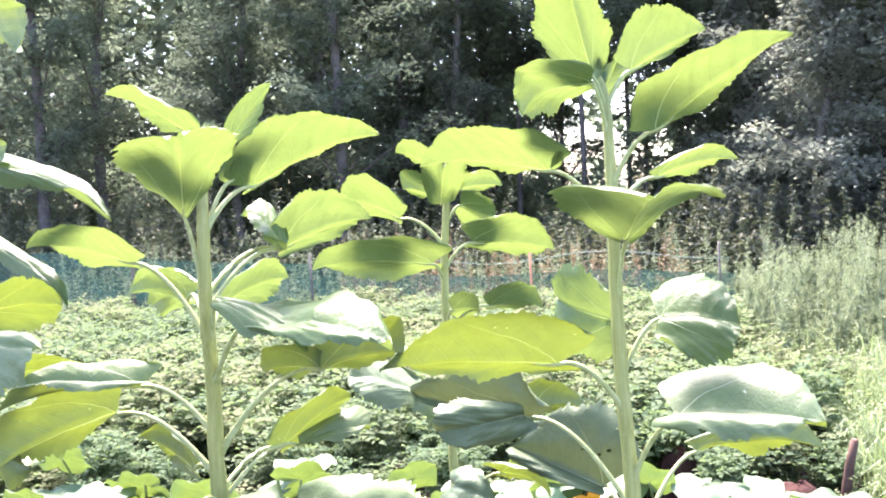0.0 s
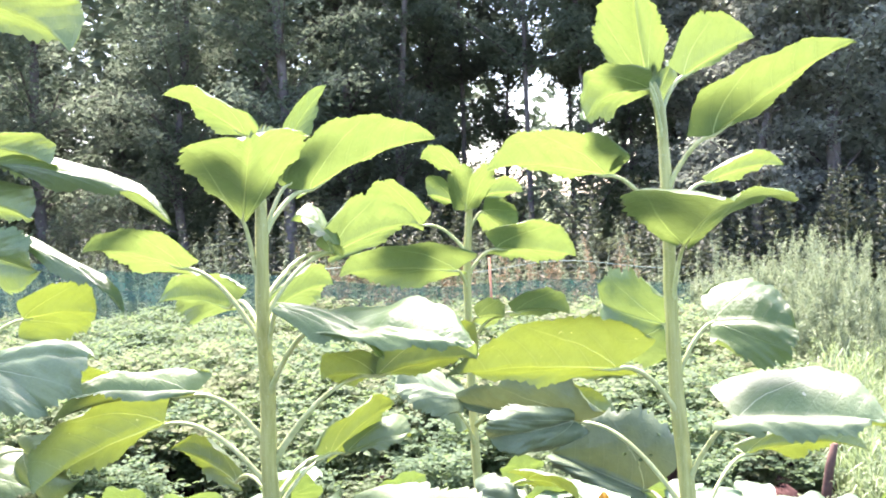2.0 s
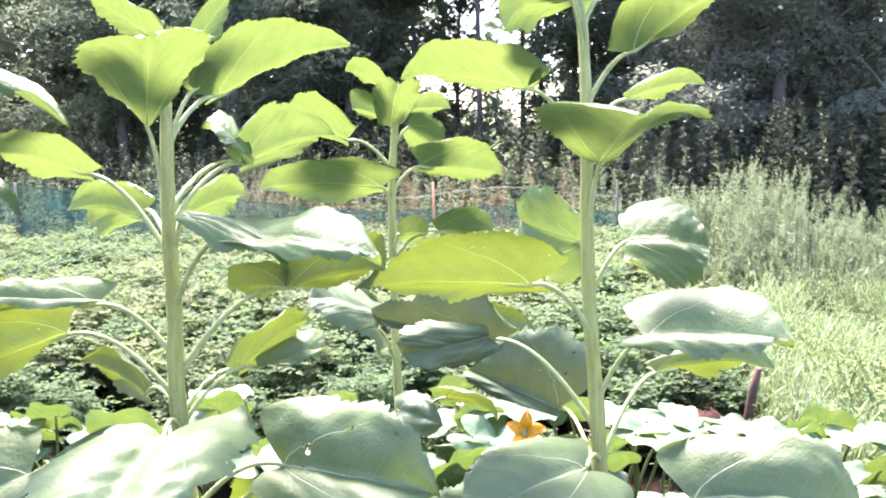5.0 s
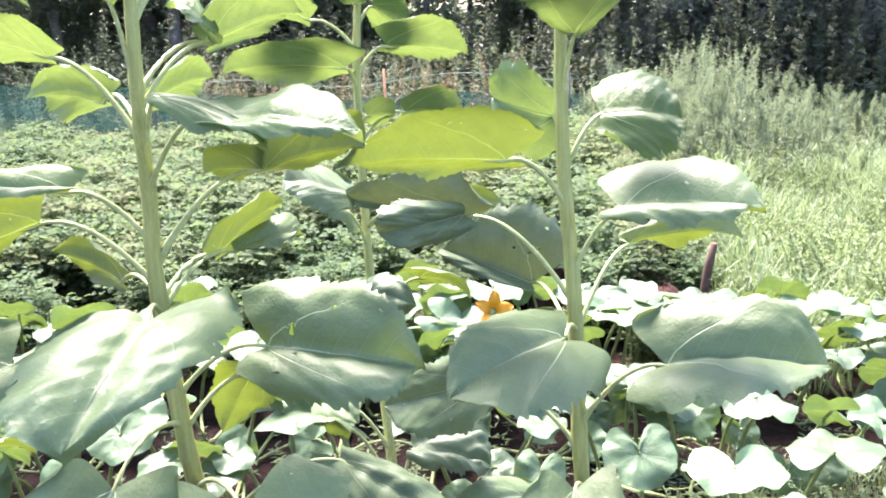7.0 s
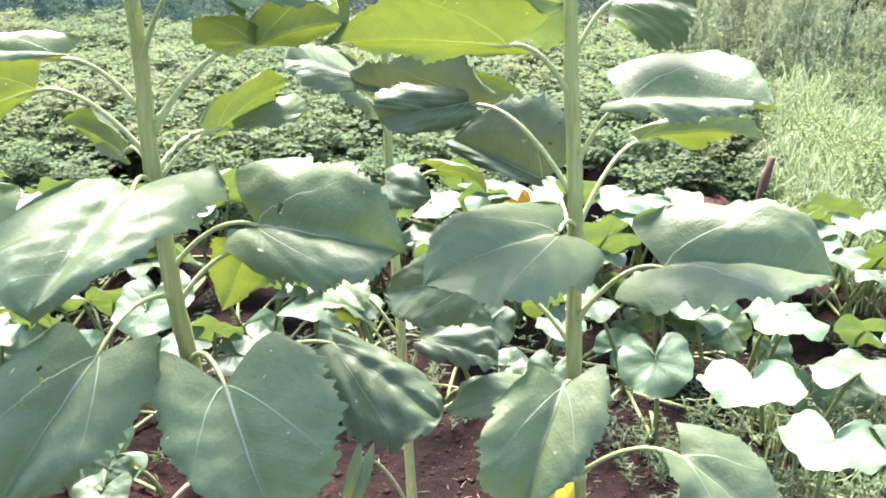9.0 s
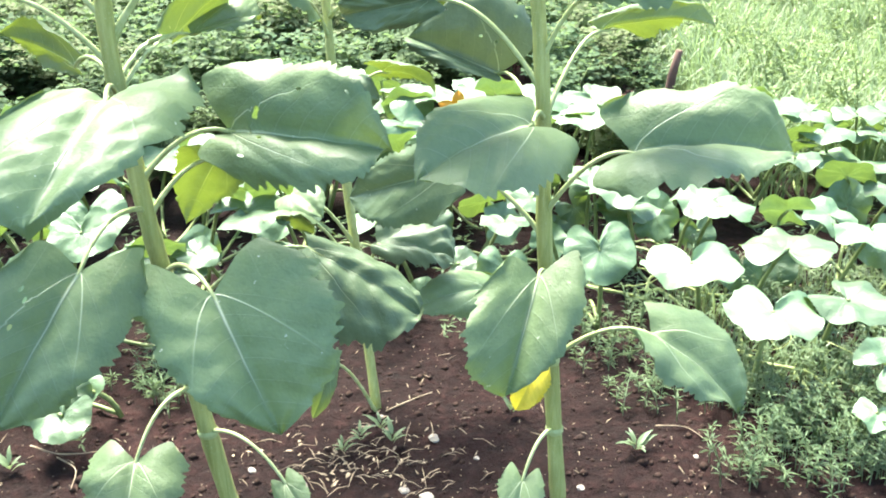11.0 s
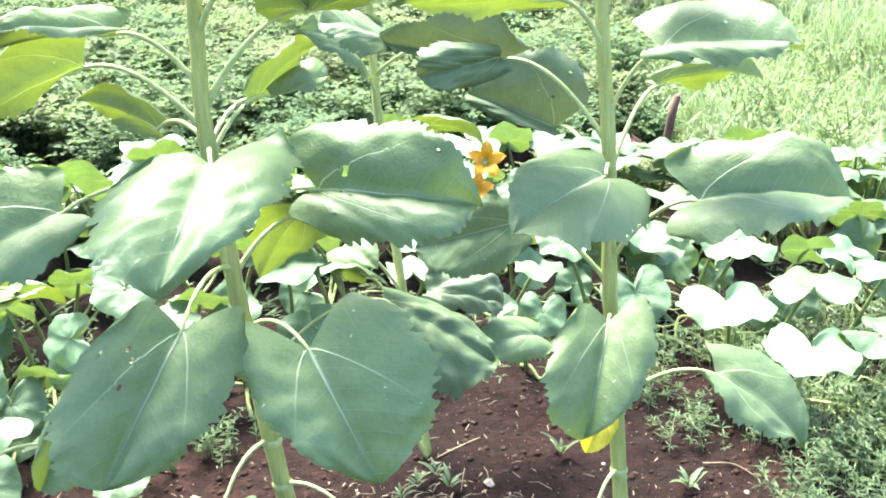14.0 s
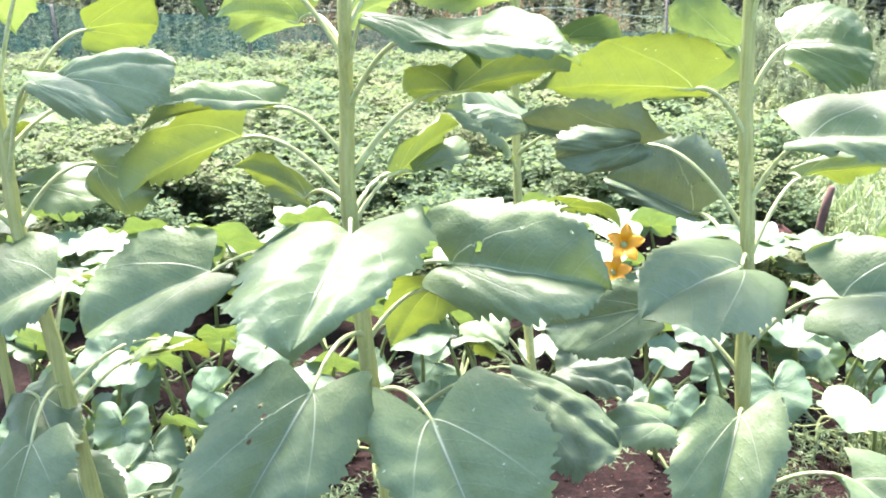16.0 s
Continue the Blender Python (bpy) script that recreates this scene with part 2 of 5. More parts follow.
def soil_material():
    k = Nodes("soil")
    co = k.node("ShaderNodeTexCoord").outputs["Object"]
    clods = k.noise(28.0, 7.0, 0.65, co)
    patches = k.noise(1.6, 4.0, 0.6, co)
    crumbs = k.noise(150.0, 4.0, 0.8, co)
    f = k.math("ADD", k.math("MULTIPLY", clods, 0.5), k.math("MULTIPLY", patches, 0.5))
    soil = k.ramp(f, ((0.36, (0.0045, 0.0012, 0.0012)), (0.53, (0.019, 0.0064, 0.0060)), (0.72, (0.066, 0.026, 0.023))))
    soil = k.mix(k.math("MULTIPLY", k.math("GREATER_THAN", crumbs, 0.68), 0.6), soil, (0.17, 0.12, 0.10))
    turf = k.ramp(k.noise(3.0, 6.0, 0.7, co), ((0.35, (0.03, 0.045, 0.015)), (0.7, (0.09, 0.11, 0.04))))
    sep = k.node("ShaderNodeSeparateXYZ")
    k.link(co, sep.inputs[0])
    far = k.math("MULTIPLY", k.math("SUBTRACT", sep.outputs[1], 9.0), 0.5, clamp=True)
    side = k.math("MULTIPLY", k.math("SUBTRACT", sep.outputs[0], k.math("ADD", k.math("MULTIPLY", k.noise(0.45, 5.0, 0.65, co), 3.2), 0.05)), 1.1, clamp=True)
    k.link(k.mix(k.math("MAXIMUM", far, side), soil, turf), k.bsdf.inputs["Base Color"])
    k.bsdf.inputs["Roughness"].default_value = 0.95
    k.bsdf.inputs["Specular IOR Level"].default_value = 0.2
    h = k.math("ADD", clods, k.math("MULTIPLY", crumbs, 0.35))
    k.link(k.bump(h, 1.0, 0.04), k.bsdf.inputs["Normal"])
    return k.mat


def net_material():
    k = Nodes("teal_netting")
    k.bsdf.inputs["Base Color"].default_value = (0.062, 0.165, 0.118, 1)
    k.bsdf.inputs["Roughness"].default_value = 0.7
    uv = k.node("ShaderNodeUVMap").outputs["UV"]
    gauze = k.noise(3.0, 5.0, 0.7, uv)
    clear = k.node("ShaderNodeBsdfTransparent")
    m = k.node("ShaderNodeMixShader")
    k.link(k.math("ADD", k.math("MULTIPLY", k.math("SUBTRACT", gauze, 0.3), 1.6), 0.20, clamp=True), m.inputs[0])
    k.link(clear.outputs[0], m.inputs[1])
    k.link(k.bsdf.outputs[0], m.inputs[2])
    k.link(m.outputs[0], k.out.inputs["Surface"])
    return k.mat


SOIL = soil_material()
NET = net_material()


# ---------------------------------------------------------------- mesh helpers
def mesh_of(name, verts, faces, material, uvs=None, smooth=True):
    me = bpy.data.meshes.new(name)
    me.from_pydata([tuple(v) for v in verts], [], faces)
    me.materials.append(material)
    if uvs is not None:
        layer = me.uv_layers.new(name="UVMap")
        idx = np.empty(len(me.loops), dtype=np.int32)
        me.loops.foreach_get("vertex_index", idx)
        layer.data.foreach_set("uv", np.asarray(uvs, dtype=np.float32)[idx].ravel())
    if smooth:
        me.polygons.foreach_set("use_smooth", np.ones(len(me.polygons), dtype=bool))
    me.update()
    return me


def part(name, me, parent, label=""):
    ob = new(name, me)
    ob.parent = parent
    return tagged(ob, label)


def tube(points, radii, sides=8, cap=True):
    """A tube along points; returns verts and faces."""
    pts = [Vector(p) for p in points]
    verts, faces = [], []
    ref = Vector((0.31, 0.87, 0.38))
    for i, p in enumerate(pts):
        d = (pts[min(i + 1, len(pts) - 1)] - pts[max(i - 1, 0)]).normalized()
        s = d.cross(ref)
        if s.length < 0.2:
            s = d.cross(Vector((1, 0, 0)))
        s.normalize()
        t = s.cross(d)
        for j in range(sides):
            w = 2 * math.pi * j / sides
            verts.append(p + radii[i] * (math.cos(w) * s + math.sin(w) * t))
    for i in range(len(pts) - 1):
        for j in range(sides):
            a, b = i * sides + j, i * sides + (j + 1) % sides
            faces.append((a, b, b + sides, a + sides))
    if cap:
        faces.append(tuple(range(sides))[::-1])
        faces.append(tuple(range((len(pts) - 1) * sides, len(pts) * sides)))
    return verts, faces


def add(store, piece):
    n = len(store[0])
    store[0].extend(piece[0])
    store[1].extend(tuple(i + n for i in f) for f in piece[1])


def bezier(a, b, c, n):
    return [a * (1 - t) ** 2 + b * (2 * t * (1 - t)) + c * t * t for t in (i / n for i in range(n + 1))]


def smooth_line(points, n):
    """n points along a smooth curve through the given ones."""
    p = [Vector(q) for q in points]
    p = [p[0] * 2 - p[1]] + p + [p[-1] * 2 - p[-2]]
    out = []
    m = len(p) - 3
    for i in range(n):
        x = i / (n - 1) * m
        k = min(int(x), m - 1)
        t = x - k
        a, b, c, d = p[k:k + 4]
        out.append(0.5 * (2 * b + (c - a) * t + (2 * a - 5 * b + 4 * c - d) * t * t + (3 * b - a - 3 * c + d) * t ** 3))
    return out


# ---------------------------------------------------------------- ground
def ground_height(x, y):
    near = math.exp(-((x / 2.6) ** 4) - (((y - 1.6) / 1.9) ** 4))
    h = 0.014 * noise.noise(Vector((x * 5, y * 5, 0.0))) + 0.010 * noise.noise(Vector((x * 17, y * 17, 3.0)))
    h += 0.006 * abs(noise.noise(Vector((x * 45, y * 45, 7.0))))
    return h * near + 0.05 * (1 - near) * noise.noise(Vector((x * 0.4, y * 0.4, 1.0)))


def build_ground():
    def axis(lo, hi, step, reach):
        v = list(np.arange(lo, hi, step))
        s, a, b = step, lo, hi
        while b < reach:
            s *= 1.35
            b += s
            a -= s
            v = [a] + v + [b]
        return v
    xs, ys = axis(-1.5, 1.6, 0.016, 500), axis(0.6, 2.8, 0.016, 500)
    verts = [(x, y, ground_height(x, y)) for y in ys for x in xs]
    w = len(xs)
    faces = [(j * w + i, j * w + i + 1, (j + 1) * w + i + 1, (j + 1) * w + i) for j in range(len(ys) - 1) for i in range(w - 1)]
    tagged(new("ground", mesh_of("ground", verts, faces, SOIL)), "dark reddish-brown crumbly garden soil running to rough turf", "ground", kind="structure")


build_ground()


# ---------------------------------------------------------------- sunflowers
class Plant:
    """A sunflower: its root, the curve of its stem and its thing."""

    def __init__(self, points, r0, r1, label):
        self.rng = random.Random(round(points[0][0] * 1000))
        self.base = Vector((points[0][0], points[0][1], 0.0))
        self.line = smooth_line(points, 40)
        self.r0, self.r1 = r0, r1
        self.root = tagged(new("sunflower"), label, "sunflower", group="sunflowers in the bed")
        self.root.location = self.base
        radii = []
        for i in range(40):
            r = r0 + (r1 - r0) * (i / 39) ** 1.3
            radii.append(r * (1.0 + 0.06 * math.sin(i * 2.1)))
        v, f = tube([p - self.base for p in self.line], radii, 14)
        for i in range(len(v)):
            ring, j = divmod(i, 14)
            c = self.line[ring] - self.base
            v[i] = c + (v[i] - c) * (1.05 if j % 2 else 0.96)
        part("stem", mesh_of("stem", v, f, STEM), self.root, "thick pale green hairy stem")

    def at(self, z):
        for a, b in zip(self.line, self.line[1:]):
            if a.z <= z <= b.z:
                return a.lerp(b, (z - a.z) / max(b.z - a.z, 1e-6))
        return self.line[0] if z < self.line[0].z else self.line[-1]


def blade(rng, base, tip, side_a, side_b, droop, heart=1.0, ruffle=1.0, rows=64, cols=10, ribs=5.5, pucker=0.7):
    """A toothed blade, heart-shaped (heart 1), ovate (0) or a fan (below 0). side_a and side_b go from the midrib
    to the widest places of its two halves. Gives verts, faces, uvs, axis and normal."""
    axis = tip - base
    length = axis.length
    axis.normalize()
    n = axis.cross(side_b - side_a).normalized()
    if n.dot(Vector((0, -0.4, 1))) < 0:
        n = -n
    half = 0.5 * (side_a.length + side_b.length)
    ph, ph2 = rng.uniform(0, 6), rng.uniform(0, 6)
    seed = Vector((rng.uniform(0, 50), rng.uniform(0, 50), 0))
    teeth = rng.uniform(0.8, 1.3)
    curl = rng.uniform(0.0, 0.35)
    camber = rng.uniform(0.10, 0.22)
    saw = (0.030, 0.016, -0.016, -0.032) if heart > 0.8 else (0.024, 0.002, -0.022)
    lobe = (max(0.0, math.sin(ph * 5.0)), max(0.0, math.sin(ph2 * 5.0)))
    bite = [rng.uniform(0.35, 1.35) for _ in range(2 * rows)]
    verts, uvs, faces = [], [], []
    for i in range(rows + 1):
        s = i / rows
        w = min(1.0, 0.84 + 1.5 * s) * (1 - s ** (1.7 + 1.2 * max(heart, 0) ** 2)) ** 0.85
        if heart < 0:
            w = min(1.0, 0.08 + 1.26 * s ** 0.62) * (1 - max(0.0, s - 0.6) ** 2 * 5.5)
        else:
            w *= heart + (1 - heart) * min(1.0, 0.16 + 4.6 * s - 5.2 * s * s if s < 0.42 else 1.0)
        for j in range(-cols, cols + 1):
            u = j / cols
            a = abs(u)
            tooth = 1.0
            if abs(j) == cols and 0 < i < rows:
                tooth = 1.0 + saw[i % len(saw)] * teeth * bite[i // len(saw) + (rows if j > 0 else 0)]
                tooth += 0.040 * math.sin(i * 0.31 + ph + j) + 0.026 * math.sin(i * 0.8 + ph + j) + 0.018 * math.sin(i * 1.9 + ph2 + j)
            y = s - (0.05 + 0.44 * max(heart, 0)) * (1 - s) ** 2.6 * (a - 0.60 * a ** 4)
            x = a * w * tooth * (1 - 0.22 * a ** 4 * (1 - s) ** 8)
            side = side_b if u > 0 else side_a
            p = noise.noise(Vector((u * half * 7, y * length * 7, 0)) + seed)
            q = noise.noise(Vector((u * half * 24, y * length * 24, 5)) + seed)
            h = droop * length * 4 * y * (1 - y) - curl * length * max(0.0, s - 0.5) ** 2
            h += camber * half * 4 * x * max(0.0, 1 - x)
            h += ruffle * half * (0.06 * a * a * math.sin(8.5 * s + ph + (2.0 if u > 0 else 0.0)) + 0.03 * a ** 3 * math.sin(21 * s + ph2 + (1.0 if u > 0 else 0.0)))
            h += ruffle * half * 0.42 * lobe[0 if u < 0 else 1] * max(0.0, a - 0.45) ** 1.4 * max(0.0, 1 - s / 0.45)
            vein = s ** 0.72
            if a < vein:
                puff = math.sin(math.pi * a / vein)
            else:
                puff = math.sin(math.pi * min(1.0, (a - vein) / max(1.0 - vein, 0.05)))
            h += ruffle * half * (0.03 * puff + 0.11 * p * (0.3 + a) + 0.045 * q * ruffle)
            h -= ruffle * half * (0.012 + 0.016 * p) * pucker * math.cos(6.2832 * ribs * (max(y, 0) - 0.42 * x ** 1.3)) * a * (1 - 0.5 * a)
            verts.append(base + axis * (y * length) + side * x + n * h)
            uvs.append((0.5 + 0.5 * math.copysign(x, u), y))
    k = 2 * cols + 1
    for i in range(rows):
        for j in range(k - 1):
            a = i * k + j
            faces.append((a, a + 1, a + 1 + k, a + k))
    return verts, faces, uvs, axis, n


def eaten(rng, verts, faces, count, rows=64, cols=10):
    """Takes small uneven holes, bitten by insects, out of a blade."""
    gone, k = set(), 2 * cols + 1
    for _ in range(count):
        i, j = rng.randrange(8, rows - 16), rng.randrange(2, 2 * cols - 3)
        gone.update((i * (k - 1) + j, (i + 1) * (k - 1) + j))
        for row in (i, i + 1, i + 2):
            a, b = row * k + j, row * k + j + 1
            way = (verts[b] - verts[a]) * (rng.uniform(0.18, 0.28) if row == i + 1 else rng.uniform(0.36, 0.45))
            verts[a], verts[b] = verts[a] + way, verts[b] - way
    return [f for n, f in enumerate(faces) if n not in gone]


def spread_leaf(plant, z, base, tip, edge_a, edge_b, heart, ruffle, droop, material=None, label="", pucker=0.7, stalk=True, holes=0):
    """A leaf from the top of its stalk to its tip, spread between its two widest places; it leaves the stem at height z."""
    base, tip, edge_a, edge_b = Vector(base), Vector(tip), Vector(edge_a), Vector(edge_b)
    o = plant.base
    if material is None:
        material = YOUNG_LEAF if z > 1.12 else SUN_LEAF
    ends = (edge_a - tip).length + (edge_b - tip).length
    reach = 0.58 if heart < 0 else 0.34 - 0.22 * heart
    axis = tip - base
    n = axis.cross(edge_b - edge_a).normalized()
    if n.dot(Vector((0, -0.4, 1))) < 0:
        n = -n
    widest = base + axis * reach + n * (droop * axis.length * 4 * reach * (1 - reach))
    v, f, uv, axis, n = blade(plant.rng, base, tip, edge_a - widest, edge_b - widest, droop, heart, ruffle, pucker=pucker)
    if holes:
        f = eaten(random.Random(holes), v, f, holes)
    ob = part("leaf", mesh_of("leaf", [p - o for p in v], f, material, uv), plant.root, label)
    if not stalk:
        return ob
    start = plant.at(z)
    out = base - start
    flat = Vector((out.x, out.y, 0))
    mid = start + flat * 0.55 + Vector((0, 0, max(out.z, 0) * 0.75 + 0.28 * flat.length))
    pts = bezier(start, mid, base, 14)
    length = (tip - base).length
    for g in (0.05, 0.10, 0.15):
        pts.append(base + axis * (g * length) + n * (droop * length * 4 * g * (1 - g) - 0.003))
    r = 0.0042 + 0.0085 * min(0.4, 0.25 * ends)
    radii = [r * (1.7 if i == 0 else 1.25 if i == 1 else 1.0 - 0.35 * i / 15) for i in range(15)] + [r * 0.42, r * 0.28, r * 0.12]
    pv, pf = tube([p - o for p in pts], radii, 8)
    part("petiole", mesh_of("petiole", pv, pf, PETIOLE), ob, "pale green leaf stalk")
    return ob


def leaf(plant, z, base, tip, width, up, fold=0.15, droop=0.08, material=None, label="", ruffle=1.0, heart=None):
    """A leaf of a given width whose upper face looks along up; fold lifts its two halves."""
    base, tip = Vector(base), Vector(tip)
    if heart is None:
        heart = 0.5 if z > 1.25 else 0.85 if z > 0.98 else 1.0
    axis = tip - base
    d = axis.normalized()
    n = Vector(up)
    n = (n - d * n.dot(d)).normalized()
    side = d.cross(n) * (width * 0.5)
    lift = n * (fold * width * 0.5)
    c = base + axis * (0.34 - 0.22 * heart)
    return spread_leaf(plant, z, base, tip, c - side + lift, c + side + lift, heart, ruffle, droop, material, label)


def bud(plant, size, lean=(0, 0, 1)):
    """A closed head wrapped in pointed green bracts."""
    top = plant.line[-1] - plant.base
    d = Vector(lean).normalized()
    s = d.orthogonal().normalized()
    t = d.cross(s)
    st = ([], [])
    for ring in range(3):
        for k in range(11):
            w = 2 * math.pi * (k + 0.5 * ring) / 11 + plant.rng.uniform(-0.15, 0.15)
            r = s * math.cos(w) + t * math.sin(w)
            e = r.cross(d)
            a = top + r * size * 0.25
            m = top + r * size * (0.62 - 0.14 * ring) + d * size * (0.35 + 0.15 * ring)
            b = top + r * size * (0.75 - 0.28 * ring + plant.rng.uniform(-0.1, 0.1)) + d * size * (0.95 + 0.18 * ring)
            h = e * size * 0.16
            add(st, ([a - h * 0.7, a + h * 0.7, m + h, m - h, b], [(0, 1, 2, 3), (3, 2, 4)]))
    part("flower_bud", mesh_of("flower_bud", st[0], st[1], WEED), plant.root, "closed green bud with spiky bracts")


R = Plant([(0.27, 1.21, -0.02), (0.241, 1.25, 0.42), (0.228, 1.28, 0.66), (0.222, 1.30, 0.92), (0.206, 1.32, 1.15), (0.199, 1.32, 1.34), (0.198, 1.315, 1.50), (0.19, 1.33, 1.68), (0.172, 1.34, 1.74)],
          0.0168, 0.008, "tall green sunflower plant not yet in bloom, rooted in bare soil")
L = Plant([(-0.43, 1.21, -0.02), (-0.469, 1.20, 0.27), (-0.502, 1.18, 0.607), (-0.512, 1.16, 0.75), (-0.532, 1.16, 1.03), (-0.524, 1.145, 1.19), (-0.515, 1.11, 1.34), (-0.507, 1.10, 1.49), (-0.516, 1.125, 1.605)],
          0.019, 0.009, "green sunflower plant with a closed bud and broad drooping lower leaves")
M = Plant([(-0.143, 1.64, -0.02), (-0.191, 1.80, 0.437), (-0.228, 1.915, 0.84), (-0.239, 1.95, 1.285), (-0.228, 1.95, 1.483), (-0.22, 1.95, 1.57)],
          0.0125, 0.008, "slimmer green sunflower plant behind the taller two")
Z = Plant([(-1.06, 1.2, -0.02), (-1.119, 1.2, 0.366), (-1.159, 1.2, 0.709), (-1.199, 1.2, 0.959), (-1.20, 1.2, 1.138), (-1.20, 1.19, 1.40), (-1.19, 1.18, 1.62)],
          0.018, 0.009, "green sunflower plant at the end of the row")
Y = Plant([(-1.31, 1.3, -0.02), (-1.326, 1.3, 0.419), (-1.332, 1.3, 0.611), (-1.34, 1.29, 1.0), (-1.34, 1.28, 1.45)],
          0.014, 0.008, "thin green sunflower plant at the end of the row")

spread_leaf(R, 1.66, (0.169, 1.310, 1.728), (0.135, 1.200, 1.878), (0.067, 1.240, 1.801), (0.211, 1.300, 1.808), 0.6, 0.7, 0.05)
spread_leaf(R, 1.67, (0.239, 1.360, 1.741), (0.380, 1.420, 1.817), (0.250, 1.310, 1.844), (0.301, 1.410, 1.766), 0.7, 0.7, 0.05)
spread_leaf(R, 1.61, (0.168, 1.300, 1.717), (0.046, 1.200, 1.662), (0.096, 1.120, 1.727), (0.112, 1.300, 1.657), 0.75, 0.9, 0.1)
spread_leaf(R, 1.68, (0.177, 1.340, 1.70), (0.212, 1.380, 1.776), (0.183, 1.34, 1.745), (0.223, 1.42, 1.725), 0.5, 0.7, 0.05)
spread_leaf(R, 1.50, (0.092, 1.262, 1.562), (0.112, 1.230, 1.592), (0.096, 1.24, 1.586), (0.112, 1.26, 1.572), 0.6, 0.6, 0.05, stalk=False)
spread_leaf(R, 1.53, (0.278, 1.280, 1.624), (0.498, 1.200, 1.770), (0.263, 1.200, 1.711), (0.389, 1.310, 1.669), 0.35, 0.7, 0.03)
spread_leaf(R, 1.47, (0.279, 1.360, 1.541), (0.433, 1.460, 1.577), (0.350, 1.370, 1.591), (0.351, 1.460, 1.536), 0.45, 0.7, 0.05)
spread_leaf(R, 1.3, (0.220, 1.270, 1.429), (0.265, 1.020, 1.528), (0.093, 1.100, 1.509), (0.368, 1.100, 1.509), -1, 0.7, 0.02)
spread_leaf(R, 1.44, (0.084, 1.260, 1.560), (-0.120, 1.120, 1.588), (0.047, 1.130, 1.631), (-0.006, 1.280, 1.560), 0.8, 0.7, 0.03)
spread_leaf(R, 1.18, (0.192, 1.370, 1.274), (0.077, 1.480, 1.305), (0.142, 1.390, 1.385), (0.148, 1.430, 1.182), 0.9, 0.7, 0.05)
spread_leaf(R, 1.17, (0.277, 1.340, 1.280), (0.413, 1.280, 1.279), (0.347, 1.440, 1.341), (0.355, 1.270, 1.195), 0.9, 0.8, 0.06, pucker=1.8)
spread_leaf(R, 0.98, (0.301, 1.250, 1.112), (0.535, 1.160, 1.122), (0.390, 1.370, 1.184), (0.362, 1.150, 1.093), 0.95, 0.7, 0.05, pucker=1.6)
spread_leaf(R, 0.86, (0.343, 1.400, 1.014), (0.581, 1.460, 1.019), (0.442, 1.420, 1.046), (0.471, 1.540, 0.967), 0.6, 0.7, 0.04)
spread_leaf(R, 1.11, (0.092, 1.240, 1.213), (-0.201, 1.100, 1.232), (0.060, 1.130, 1.326), (-0.005, 1.250, 1.181), 0.75, 0.9, 0.03)
# The shade of the leaf above is put into these pieces' colour.
spread_leaf(R, 0.92, (0.022, 1.380, 1.084), (-0.233, 1.420, 1.125), (-0.022, 1.360, 1.191), (-0.082, 1.410, 1.090), 0.75, 1.3, 0.02, DULL_SHADED_LEAF, "crumpled dull grey-green leaf")
spread_leaf(R, 0.93, (0.013, 1.370, 1.091), (-0.146, 1.310, 1.073), (-0.109, 1.330, 1.133), (-0.049, 1.350, 1.034), 0.8, 1.6, 0.05, DULL_SHADED_LEAF, "crumpled dull grey-green leaf", stalk=False)
spread_leaf(R, 0.94, (-0.212, 1.410, 1.129), (-0.333, 1.360, 1.168), (-0.281, 1.460, 1.177), (-0.268, 1.340, 1.110), 0.9, 1.0, 0.08, DULL_SHADED_LEAF, "crumpled dull grey-green leaf", stalk=False)
spread_leaf(R, 0.82, (0.157, 1.550, 0.896), (-0.031, 1.550, 0.980), (0.191, 1.580, 1.059), (0.032, 1.520, 0.923), 0.9, 0.9, 0.05, DULL_SHADED_LEAF, "dull grey-green leaf", holes=4)
spread_leaf(R, 0.87, (0.190, 1.185, 0.894), (-0.016, 0.940, 0.890), (0.074, 1.200, 0.933), (0.211, 1.000, 0.844), 1.0, 0.8, 0.05)
spread_leaf(R, 0.68, (0.379, 1.200, 0.830), (0.664, 1.160, 0.838), (0.454, 1.290, 0.924), (0.391, 1.020, 0.813), 1.0, 0.9, 0.06)
spread_leaf(R, 0.55, (0.208, 1.190, 0.590), (0.134, 1.040, 0.420), (0.068, 1.110, 0.560), (0.293, 1.130, 0.568), 1.0, 0.7, 0.05)
spread_leaf(R, 0.37, (0.432, 1.180, 0.461), (0.603, 1.100, 0.332), (0.536, 1.250, 0.473), (0.414, 1.080, 0.424), 0.8, 1.1, 0.08)
spread_leaf(R, 0.63, (0.037, 1.340, 0.754), (-0.166, 1.420, 0.675), (-0.017, 1.380, 0.804), (-0.009, 1.320, 0.645), 0.8, 1.0, 0.03, DULL_SHADED_LEAF, "dull grey-green leaf")
spread_leaf(L, 1.57, (-0.533, 1.120, 1.651), (-0.645, 1.050, 1.729), (-0.541, 1.020, 1.696), (-0.609, 1.120, 1.667), 0.4, 0.7, 0.03)
spread_leaf(L, 1.35, (-0.533, 1.080, 1.506), (-0.461, 0.920, 1.640), (-0.595, 0.960, 1.598), (-0.392, 1.000, 1.618), -1, 1.0, 0.03)
spread_leaf(L, 1.57, (-0.475, 1.160, 1.634), (-0.412, 1.220, 1.743), (-0.454, 1.130, 1.689), (-0.432, 1.200, 1.662), 0.4, 0.6, 0.04)
spread_leaf(L, 1.47, (-0.440, 1.180, 1.553), (-0.227, 1.260, 1.651), (-0.397, 1.100, 1.650), (-0.377, 1.280, 1.593), 0.7, 0.8, 0.05)
